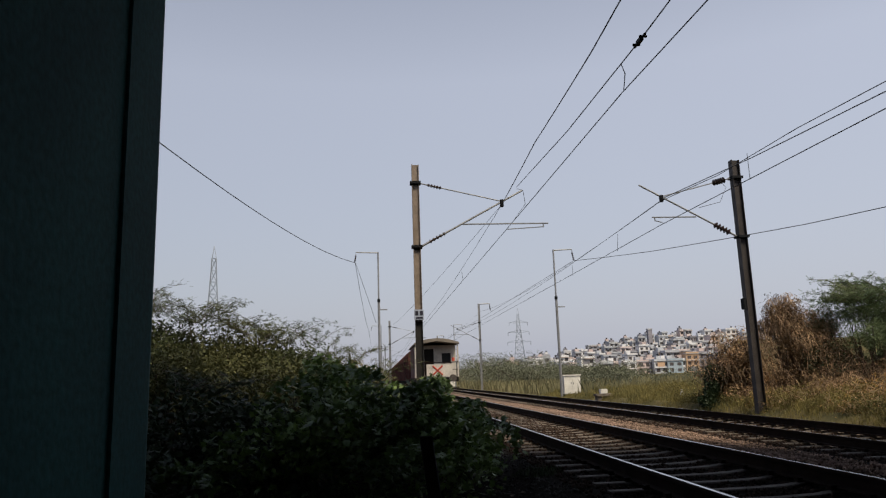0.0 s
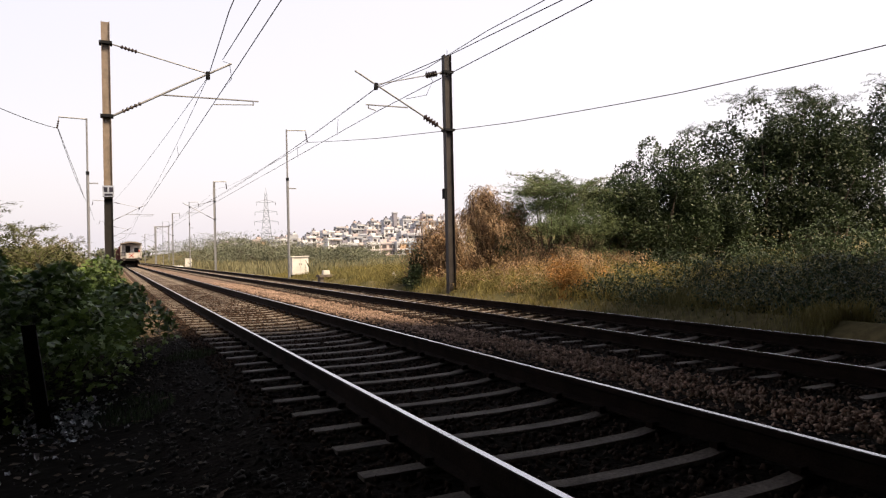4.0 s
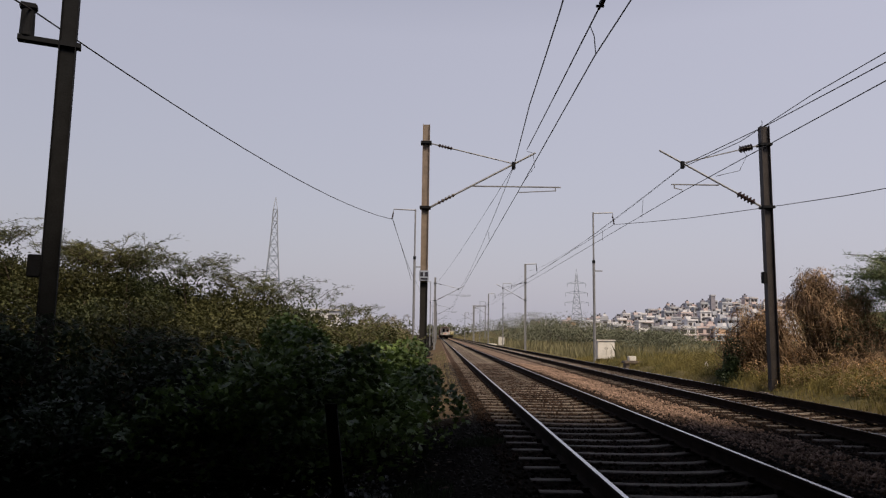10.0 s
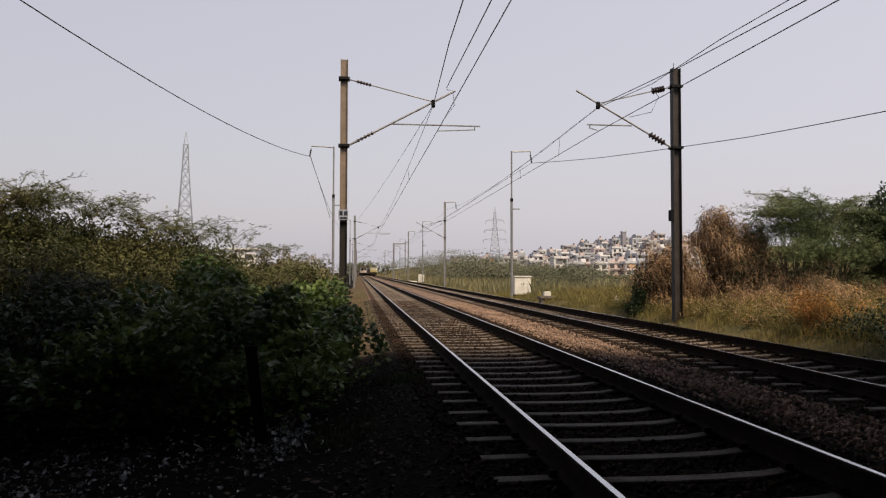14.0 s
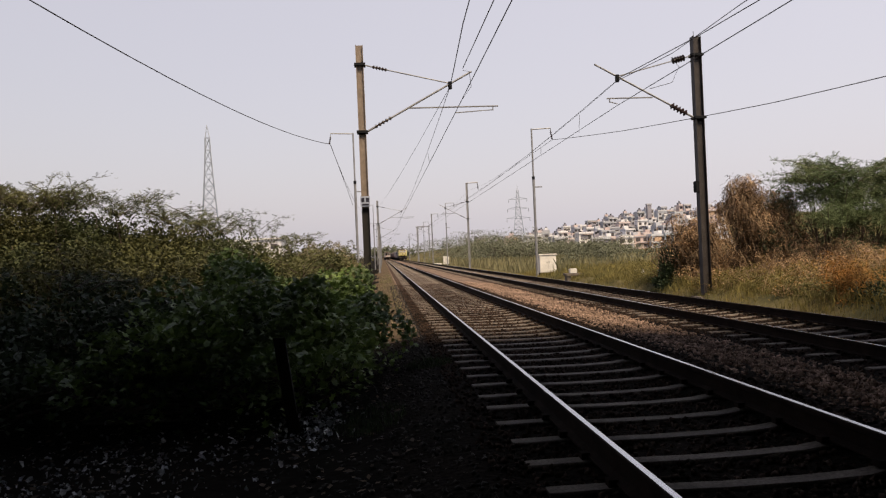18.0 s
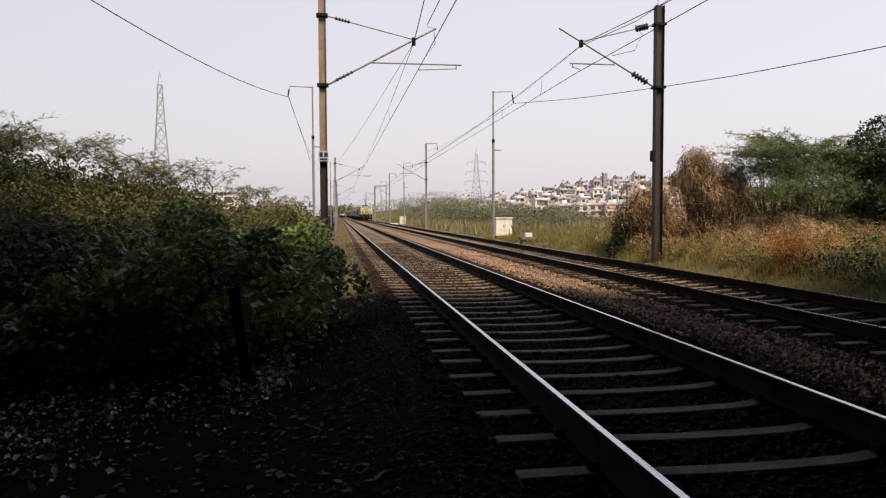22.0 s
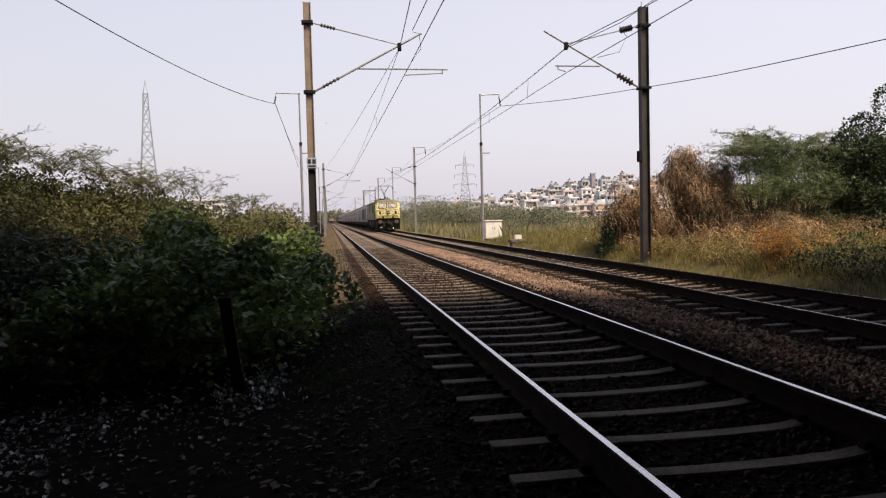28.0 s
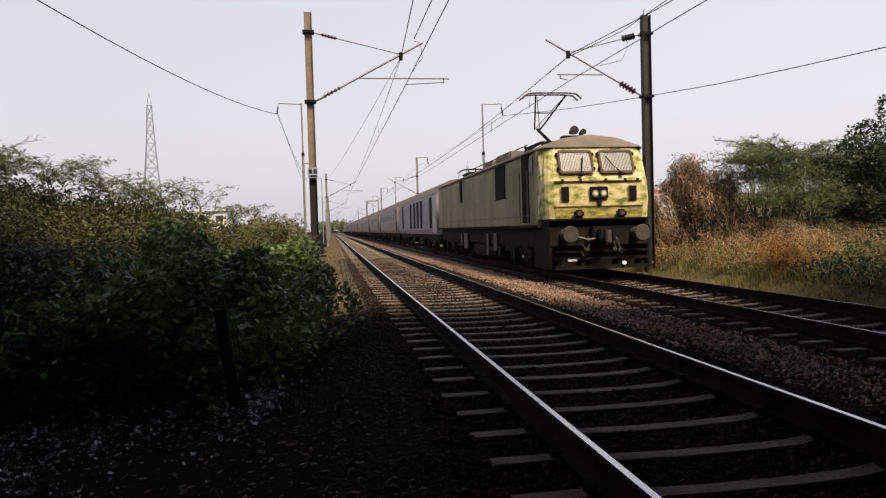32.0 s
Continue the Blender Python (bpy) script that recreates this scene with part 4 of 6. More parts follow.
def build_plants():
    # broad-leaved creeper bush beside the nearer track
    shrub("leafy_bush", -2.6, 10.0, "dense dark green broad-leaved bush beside the track", "bush", LEAF, LOBED, LOBED_F,
          [(0.45, -1.3, 0.64, 0.95, 1.2, 0.78), (0.5, 0.6, 0.74, 0.95, 1.5, 0.86), (-0.35, -0.4, 0.95, 0.95, 1.3, 0.95), (0.5, 2.9, 0.8, 0.85, 1.8, 0.82), (0.3, 5.0, 0.7, 0.85, 1.9, 0.75), (0.4, 7.2, 0.5, 0.7, 1.5, 0.55), (-1.1, -1.3, 0.85, 0.95, 1.1, 0.9), (-0.8, 1.6, 1.02, 0.85, 1.4, 0.95), (-1.9, -1.5, 0.55, 0.8, 0.8, 0.6), (-0.2, -2.1, 0.4, 0.9, 0.6, 0.5)], 0.092, 40000, 11, z0=-0.55, trunk=0.02, flat=0.4, bare=0.62)
    # feathery thorn scrub behind it: one sloping mass, highest beside the bridge
    rng = np.random.default_rng(41)
    mass = []
    for k in range(30):
        cx = -8.6 + 12.4 * (k + 0.5) / 30 + rng.uniform(-0.15, 0.15)
        top = float(np.interp(cx, [-8.5, -4.5, -3.3, -1.7, -0.4, 0.5, 1.3, 2.2, 2.9, 3.4, 3.9], [3.6, 3.55, 3.45, 3.3, 3.0, 2.9, 2.75, 2.6, 2.3, 1.95, 1.5])) + rng.uniform(-0.12, 0.12)
        if cx > 0.3:
            mass.append((cx - 0.1, rng.uniform(-3.4, -2.4), top * 0.78 - 0.55, 0.75, 0.9, 0.6))
        mass += [(cx, rng.uniform(-0.2, 0.4), top - 0.62, 0.85, 1.1, 0.66), (cx, rng.uniform(-1.2, -0.7), top * 0.55, 0.9, 1.1, 0.8), (cx, rng.uniform(0.9, 2.2), top - 0.8, 1.0, 1.2, 0.7)]
    shrub("thorn_shrub", -7.2, 15.2, "dense feathery olive thorn scrub with arching twigs", "shrub", FEATHER, OVAL, OVAL_F, mass, 0.085, 180000, 12, sprays=460, spray=1.05, spray_mat=FEATHER, lift=0.95)
    # Darker leaf than the same scrub behind: shade put into the colour.
    shrub("thorn_shrub", -6.6, 9.8, "low thorn scrub, leaves darkened for shade, before the taller thorn scrub", "shrub", DARKLEAF, OVAL, OVAL_F,
          [(1.8, 0.5, 0.85, 1.3, 1.2, 0.95), (0.2, 0.4, 0.9, 1.6, 1.2, 1.0), (-1.6, 0.3, 0.95, 1.8, 1.4, 1.0), (-3.4, 0.2, 1.0, 1.8, 1.4, 1.05), (2.6, -1.0, 0.4, 1.2, 0.9, 0.5), (0.4, -1.4, 0.45, 1.5, 1.0, 0.55), (-2.0, -1.6, 0.5, 1.8, 1.0, 0.65)], 0.11, 46000, 42, sprays=60, bare=0.5)
    shrub("thorn_shrub", -9.5, 24, "brownish thin thorn scrub beyond the bush", "shrub", FEATHER, OVAL, OVAL_F,
          [(0, 0, 1.4, 3.5, 3.5, 1.4), (3.3, 5.5, 1.65, 2.4, 2.0, 1.0), (5.0, 6.5, 1.45, 1.8, 2.0, 1.0), (4.2, 2, 1.0, 2.0, 4, 1.0), (-6, 0, 1.6, 4, 4, 1.8)], 0.16, 36000, 13, sprays=60, spray=1.3)
    shrub("brown_shrub", -4.8, 41, "brown and olive rounded shrub beside the slim mast", "shrub", BROWNSCRUB, OVAL, OVAL_F,
          [(0.2, 0, 1.5, 1.1, 2.0, 1.35), (0.9, 0.5, 1.1, 1.0, 2.0, 1.1), (-0.8, 0.3, 1.2, 1.2, 2.0, 1.1), (-2.0, 1, 0.9, 1.4, 2.2, 1.0), (1.8, 3, 0.8, 0.8, 4, 1.0), (0.2, 0, 0.6, 2.0, 1.6, 0.7)], 0.11, 60000, 14, sprays=40, spray=1.3)
    # right-hand bank
    mound = [(0.05, 0, 3.45, 0.72, 0.8, 0.72), (0.1, 0, 2.9, 0.95, 0.95, 0.9), (0.15, 0, 2.2, 1.1, 1.1, 1.0), (0.2, 0.1, 1.4, 1.3, 1.3, 1.1), (1.3, -0.2, 1.9, 1.0, 1.1, 1.2), (1.3, 0.3, 2.9, 0.9, 0.9, 0.75), (0.2, 0, 0.7, 1.5, 1.3, 0.8), (1.8, -0.6, 0.9, 1.3, 1.1, 1.0), (2.8, -1.2, 0.8, 1.3, 1.0, 0.9), (4.2, -1.9, 0.75, 1.4, 0.9, 0.85)]
    draped_mound("creeper_mound", 10.85, 23.4, "tall domed mound of dried brown creeper draped over a bush", mound, 30000, 15)
    low = [(0, 0, 2.15, 0.95, 1.1, 0.85), (-0.45, 0, 1.5, 0.95, 1.1, 1.0), (0.4, 0, 1.4, 1.0, 1.2, 1.1), (0, 0, 0.7, 1.35, 1.3, 0.8)]
    t = draped_mound("creeper_mound", 9.05, 23.2, "low rounded mound of dried brown creeper beside the mast", low, 16000, 19)
    rng = np.random.default_rng(78)
    edge = np.concatenate([lumps(rng, c[:3], c[3:], 5000) for c in ((-0.95, -0.1, 1.0, 0.5, 0.7, 0.75), (-1.1, -0.2, 0.5, 0.55, 0.7, 0.5))])
    v, f = scatter(OVAL, OVAL_F, edge[edge[:, 2] > 0.03], 0.09, rng, flat=0.3)
    tagged(fast("green_fringe", v, f, DARKLEAF, t, "dark green leaves at the foot"), kind="stuff")
    canopy = []
    for k in range(13):
        cx = -1.15 + 6.2 * k / 12
        canopy += [(cx, rng.uniform(-0.5, 0.5), 3.2 + rng.uniform(-0.15, 0.2), 0.95, 1.3, 0.62), (cx, rng.uniform(-1.0, -0.4), 2.5 + rng.uniform(-0.15, 0.15), 1.0, 1.1, 0.62)]
    canopy += [(0.6, 0.2, 1.5, 2.4, 1.2, 1.2), (3.4, 0.2, 1.5, 2.4, 1.2, 1.3), (0.2, -0.9, 1.3, 1.4, 0.8, 0.9), (1.8, -1.1, 1.3, 1.6, 0.8, 0.9), (4.2, -1.2, 1.3, 1.6, 0.8, 1.0)]
    shrub("green_shrub", 13.6, 22.6, "wide flat-topped green feathery shrub on the bank", "shrub", GREENFEATHER, PINNATE, PINNATE_F, canopy, 0.17, 46000, 16, sprays=260, spray=1.4, flat=0.5, bare=1.2)
    t = thing("acacia_shrub", 14.6, 23.2, -0.6, "thin pale green shrub with long arching feathery branches", "shrub")
    bm = bmesh.new()
    lp = []
    for k in range(46):
        a = rng.uniform(-0.45, 0.45) + (math.pi if rng.random() < 0.68 else 0)
        L, up = rng.uniform(1.1, 2.6), rng.uniform(4.2, 5.0)
        root = Vector((rng.uniform(-0.5, 0.6), rng.uniform(-0.3, 0.3), rng.uniform(2.6, 3.2)))
        line = [root + Vector((math.cos(a) * L * s_, math.sin(a) * L * s_, (up - root.z) * (1.9 * s_ - 1.05 * s_ * s_))) for s_ in (0, 0.25, 0.5, 0.75, 1.0)]
        chain(bm, line, 0.018, 4, 0.006)
        for s_ in np.linspace(0.3, 1, 16):
            q = min(3, int(s_ * 4))
            w = line[q].lerp(line[q + 1], s_ * 4 - q)
            lp += [w + Vector((rng.normal(0, 0.06), rng.normal(0, 0.06), rng.normal(-0.02, 0.03))) for _ in range(4)]
    for k in range(3):
        chain(bm, [(0, 0, 0), (0.1 * k - 0.1, 0.1, 1.6), (0.35 * k - 0.3, 0, 3.0)], 0.045, 5, 0.02)
    tagged(part("branches", bm, BARK, t, "long arching branches"), kind="stuff")
    v, f = scatter(PINNATE, PINNATE_F, np.array(lp), rng.uniform(0.16, 0.28, len(lp)), rng, flat=0.6)
    tagged(fast("spray_leaves", v, f, GREENFEATHER, t), kind="stuff")
    shrub("tree", 17.3, 21.6, "dark green leafy young tree above the bank", "tree", DARKLEAF, OVAL, OVAL_F,
          [(0.9, 0, 4.1, 1.3, 1.5, 2.0), (2.3, 0.3, 3.8, 1.3, 1.5, 2.1), (-0.6, 0.2, 3.4, 1.2, 1.4, 1.5), (-1.6, 0.0, 2.9, 1.0, 1.3, 1.4), (0.9, -0.4, 2.0, 2.6, 1.6, 1.9), (3.2, 0, 2.6, 1.6, 1.6, 2.2)], 0.14, 52000, 17)
    shrub("tree", 25.0, 22.5, "large dark green tree with a spreading feathery crown", "tree", DARKLEAF, OVAL, OVAL_F,
          [(0, 0, 5.8, 2.4, 2.6, 2.5), (-2.0, 0.3, 4.9, 2.0, 2.2, 2.3), (2.8, 0, 6.2, 2.6, 2.6, 2.2), (0.6, -0.8, 3.2, 3.6, 2.4, 2.5), (4.6, 0.6, 4.6, 2.8, 2.6, 3.0), (7.5, 1.0, 6.5, 3.0, 3.0, 2.6), (8, 0, 3.0, 3.6, 3, 3), (-2.0, -0.6, 1.8, 2.4, 2, 2)], 0.19, 80000, 18, trunk=0.09, sprays=160, spray=1.6)
    for i, (x, y, s) in enumerate(((15.5, 18.6, 1.0), (18.5, 17.8, 1.2), (22.0, 18.0, 1.5), (26.0, 17.0, 1.8), (30.5, 17.5, 2.2), (19.5, 13.0, 1.1), (24.0, 12.0, 1.5))):
        shrub("undergrowth_bush", x, y, "dark green undergrowth bush below the trees", "bush", DARKLEAF, OVAL, OVAL_F, [(0, 0, 0.75 * s, 1.5 * s, 1.0 * s, 0.95 * s), (1.0 * s, 0.2, 0.6 * s, 1.2 * s, 0.9 * s, 0.8 * s)], 0.13, 6500, 60 + i, group="undergrowth")
    # Added dark leaves fill the hollow with shade by colour.
    shrub("undergrowth_bush", 13.4, 22.9, "undergrowth coloured dark for the shaded hollow below the green shrub", "bush", DARKLEAF, OVAL, OVAL_F,
          [(-1.2, 0, 1.3, 1.6, 0.8, 1.3), (1.0, 0, 1.3, 1.6, 0.8, 1.3), (3.2, -0.4, 1.3, 1.6, 0.8, 1.3)], 0.10, 16000, 70, group="undergrowth")
    rng = np.random.default_rng(51)
    spots = [(8.5 + 6 * rng.random() ** 1.2, 14.6 + 23 * rng.random() ** 1.2, rng.uniform(0.4, 0.9), rng.uniform(0.5, 1.0)) for _ in range(150)]
    spots = [(x, y, w, h * min(1.0, 0.5 + (x - 8.3) * 0.35)) for x, y, w, h in spots]
    spots += [(rng.uniform(7.95, 8.7), rng.uniform(14.0, 27.0), rng.uniform(0.25, 0.5), rng.uniform(0.25, 0.6)) for _ in range(70)]
    weeds("verge_weeds", "soft olive weeds along the railway verge", GRASS, spots, 0.06, 700, 52, GRASS, 0.35, OVAL, OVAL_F)
    spots = [(rng.uniform(8.9, 14.5), rng.uniform(15.8, 21.0), rng.uniform(0.35, 0.7), rng.uniform(0.6, 1.25)) for _ in range(60)]
    spots += [(rng.uniform(7.95, 9.0), rng.uniform(14.6, 21.5), rng.uniform(0.2, 0.4), rng.uniform(0.35, 0.75)) for _ in range(34)]
    weeds("brown_weeds", "half-dead brown weeds with bent stems on the verge", GOLDWEED, spots, 0.055, 420, 56, STRAND, 0.7, OVAL, OVAL_F)
    spots = [(rng.normal(8.35, 0.16), rng.normal(14.3, 0.35), rng.uniform(0.25, 0.42), rng.uniform(0.6, 1.1)) for _ in range(16)]
    spots += [(rng.normal(9.9, 0.5), rng.normal(16.8, 0.6), rng.uniform(0.3, 0.55), rng.uniform(0.5, 1.0)) for _ in range(8)]
    weeds("russet_weeds", "russet orange dry weeds among the olive verge", RUSSET, spots, 0.05, 620, 53, RUSSET, 1.0, OVAL, OVAL_F)
    spots = [(rng.uniform(10.5, 16.5), rng.uniform(19.5, 22.0), rng.uniform(0.5, 0.9), rng.uniform(0.7, 1.45)) for _ in range(34)]
    weeds("creeper_tangle", "tangled dead brown creeper lying over the verge", DRYLEAF, spots, 0.05, 260, 54, STRAND, 1.0, OVAL, OVAL_F)
    spots = [(rng.uniform(10.8, 15.5), rng.uniform(20.6, 21.6), rng.uniform(0.4, 0.7), rng.uniform(1.2, 1.9)) for _ in range(16)]
    weeds("bare_tangle", "dark bare tangled twigs below the green shrub", DEADLEAF, spots, 0.05, 240, 59, DEADLEAF, 1.0, OVAL, OVAL_F)
    # Dark leaf takes over from olive weeds here to paint the bridge shade.
    spots = [(8.8 + 10 * rng.random() ** 1.4, rng.uniform(7.5, 14.8), rng.uniform(0.6, 1.1), rng.uniform(0.9, 1.5)) for _ in range(120)]
    spots = [(x, y, w, h * min(0.8, 0.42 + (x - 8.8) * 0.3)) for x, y, w, h in spots]
    spots += [(rng.uniform(7.95, 8.9), rng.uniform(7.5, 13.8), rng.uniform(0.25, 0.5), rng.uniform(0.3, 0.65)) for _ in range(50)]
    weeds("shade_weeds", "dark green soft undergrowth, darkened for the shade of the bridge", DARKLEAF, spots, 0.075, 420, 55, GRASS, 0.3, OVAL, OVAL_F)
    # Olive grass is left out of the area darkened for bridge shade.
    grass("verge_grass", "tall soft olive grass along the railway verge", GRASS, (7.45, 17.5), (7, 48), 150000, (0.25, 1.0), 21, wide=0.005, keep=lambda x, y: (y > 15.2) | (x < 8.7 + 0.15 * np.sin(y * 3)), rise=lambda x, y: np.clip(0.36 + (x - 8.2) * 0.3, 0.22, 0.8))
    grass("field_grass", "pale olive grass on open ground", FIELD, (8.6, 60), (40, 190), 70000, (0.4, 1.2), 23, wide=0.02)
    grass("shoulder_tufts", "soft low grass tufts on the stony shoulder", DARKLEAF, (-2.2, -0.4), (6.3, 11.0), 15000, (0.03, 0.10), 25, keep=lambda x, y: (((x + 1.6) / 0.35) ** 2 + ((y - 7.35) / 0.6) ** 2 < 1) | (((x + 0.85) / 0.33) ** 2 + ((y - 10.0) / 0.42) ** 2 < 1), wide=0.003)
    grass("path_grass", "thin grass along the stony path", BROWNSCRUB, (-2.4, -0.9), (16, 60), 4000, (0.03, 0.13), 24, keep=lambda x, y: x > -1.75, wide=0.006)
    # dull green bushes standing in the field
    rng = np.random.default_rng(33)
    for i, (x, y, s) in enumerate(((17.0, 62, 1.5), (19.5, 66, 1.2), (14.6, 60, 0.9), (25.5, 70, 1.3), (31.0, 74, 1.5))):
        shrub("field_bush", x, y, "dull green low bush standing in the field grass", "bush", FARGREEN, OVAL, OVAL_F, [(0, 0, 0.7 * s, 1.3 * s, 1.0 * s, 0.75 * s), (1.2 * s, 0.2, 0.5 * s, 1.1 * s, 0.8 * s, 0.55 * s), (-1.3 * s, 0, 0.45 * s, 1.0 * s, 0.8 * s, 0.5 * s)], 0.16, 3200, 180 + i, group="field bushes")
    # far scrub
    rng = np.random.default_rng(31)
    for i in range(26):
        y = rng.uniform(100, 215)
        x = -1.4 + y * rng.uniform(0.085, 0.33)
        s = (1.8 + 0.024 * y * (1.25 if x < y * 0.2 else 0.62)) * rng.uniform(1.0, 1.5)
        shrub("distant_bush", x, y, "distant scrub, paled grey-green for the haze", "bush", FARGREEN, OVAL, OVAL_F, [(0, 0, s * 0.35, s, s * 0.8, s * 0.42), (s * 0.7, 0, s * 0.25, s * 0.8, s * 0.6, s * 0.3)], 0.24, 4600, 100 + i, group="distant scrub", trunk=0.06)
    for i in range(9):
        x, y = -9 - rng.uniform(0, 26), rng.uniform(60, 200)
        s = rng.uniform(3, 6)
        shrub("distant_bush", x, y, "distant scrub, paled grey-green for the haze", "bush", FARGREEN, OVAL, OVAL_F, [(0, 0, s * 0.4, s, s * 0.8, s * 0.5)], 0.7, 600, 140 + i, group="distant scrub", trunk=0.06)
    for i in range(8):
        shrub("distant_bush", 2 + rng.uniform(-14, 20), 560 + i * 12, "trees at the end of the line, paled grey-green for haze", "bush", FARGREEN, OVAL, OVAL_F, [(0, 0, 5, 9, 6, 6)], 1.8, 500, 160 + i, group="distant scrub", trunk=0.1)


# distant town and pylons ---------------------------------------------------
def build_town():
    rng = random.Random(8)
    # Plaster tones pushed pale and bluish, so the haze sits in the colour.
    walls = [mat("haze_cooled_plaster", c, 0.85, var=0.2, scale=0.4, fine=4, bump=0) for c in ((0.78, 0.77, 0.79), (0.58, 0.47, 0.45), (0.46, 0.47, 0.51), (0.66, 0.55, 0.53), (0.28, 0.27, 0.31), (0.54, 0.56, 0.61))]
    opening = mat("dark_window_opening", (0.09, 0.08, 0.085), 0.5, var=0.3, bump=0)
    tank = mat("black_water_tank", (0.04, 0.04, 0.045), 0.6, var=0.2, bump=0)
    orange = mat("orange_plaster", (0.55, 0.38, 0.26), 0.85, var=0.2, bump=0)
    blue = mat("blue_plaster", (0.36, 0.43, 0.5), 0.85, var=0.2, bump=0)
    rows = [(345, 20, 0.27, 0.50), (376, 22, 0.26, 0.50), (408, 24, 0.24, 0.50), (440, 25, 0.17, 0.50), (473, 26, 0.14, 0.51), (508, 27, 0.13, 0.51), (546, 27, 0.13, 0.52), (588, 26, 0.14, 0.53)]
    for ri, (y, n, a, b) in enumerate(rows):
        for i in range(n):
            s = a + (b - a) * (i + rng.uniform(0.1, 0.9)) / n
            yy = y + rng.uniform(-5, 5)
            x = s * yy
            w, d, st = rng.uniform(4.0, 8.0), rng.uniform(6, 9), rng.choice((1, 2, 2, 2, 3, 3))
            h = st * 2.9
            z = float(ground_z(x, yy))
            wm = rng.choice(walls + [walls[0], walls[0], walls[2]])
            if ri == 0 and i == 14:
                wm = orange
            if ri == 0 and i == 12:
                wm = blue
            t = thing("house", x, yy, z, f"distant {('one', 'two', 'three', 'four')[st - 1]}-storey plastered house with a flat roof", "house", "hillside town")
            part("wall", boxes((-w / 2, w / 2, -d / 2, d / 2, -2, h)), wm, t)
            part("roof", boxes((-w / 2 - 0.25, w / 2 + 0.25, -d / 2 - 0.5, d / 2 + 0.2, h, h + 0.22)), walls[2], t)
            part("parapet", boxes((-w / 2, w / 2, -d / 2, -d / 2 + 0.15, h + 0.22, h + 1.0), (-w / 2, -w / 2 + 0.15, -d / 2 + 0.15, d / 2, h + 0.22, h + 1.0)), wm, t)
            for s_ in range(st):
                z0 = s_ * 2.9
                if rng.random() < 0.5:
                    bw = rng.uniform(0.0, w * 0.4)
                    part("balcony_slab", boxes((bw - w / 2, w / 2, -d / 2 - 0.9, -d / 2, z0 + 2.6, z0 + 2.85)), rng.choice(walls), t)
                for k in range(2):
                    cx = -w / 4 + k * w / 2
                    ww = w * rng.uniform(0.11, 0.17)
                    part("window", boxes((cx - ww, cx + ww, -d / 2 - 0.05, -d / 2 + 0.1, z0 + 0.5, z0 + rng.uniform(1.9, 2.4))), opening, t)
            if ri < 4 and rng.random() < 0.5:
                # Flat panel on the wall: the loggia's shade is only its colour.
                lx, lz = rng.uniform(-w / 4, w / 8), rng.randrange(st) * 2.9
                part("loggia", boxes((lx - w * 0.2, lx + w * 0.3, -d / 2 - 0.08, -d / 2 + 0.1, lz + 0.25, lz + 2.55)), rng.choice((opening, walls[4], orange)), t, "flat panel coloured as a shaded loggia")
            if ri == 0 and i in (6, 13):
                for k in range(14):
                    part("screen_block", boxes((-w / 2 + 0.1 + 0.8 * (k % 2), -w / 2 + 0.9 + 0.8 * (k % 2), -d / 2 - 1.0, -d / 2 - 0.92, k * 0.62, k * 0.62 + 0.62)), opening, t)
            if rng.random() < 0.55:
                bx = rng.uniform(-w / 4, w / 4)
                part("stair_room", boxes((bx - 1.3, bx + 1.3, 0, 2.5, h + 0.22, h + 2.6)), rng.choice(walls), t)
                part("water_tank", tube(bmesh.new(), (bx, 1, h + 2.6), (bx, 1, h + 3.7), 0.6, 10), tank, t)
    t = thing("water_tower", 179, 464, float(ground_z(179, 464)), "slim dark tower block above the houses", "tower", "hillside town")
    part("shaft", boxes((-1.4, 1.4, -1.4, 1.4, -1, 16)), walls[4], t)
    part("cap", boxes((-1.7, 1.7, -1.7, 1.7, 16, 16.8)), walls[2], t)
    # low white houses left of the line
    for x, y, w in ((-24.7, 150, 5.8), (-33.5, 158, 7.5)):
        t = thing("house", x, y, -0.6, "low white house beyond the bushes", "house", "low white houses")
        part("wall", boxes((-w / 2, w / 2, -4, 4, 0, 6.4)), walls[0], t)
        part("roof", boxes((-w / 2 - 0.3, w / 2 + 0.3, -4.4, 4.3, 6.4, 6.7)), WHITEPAINT, t)
        for k in (-1, 1):
            part("window", boxes((k * w / 4 - 0.7, k * w / 4 + 0.7, -4.06, -3.9, 4.4, 5.5)), opening, t)


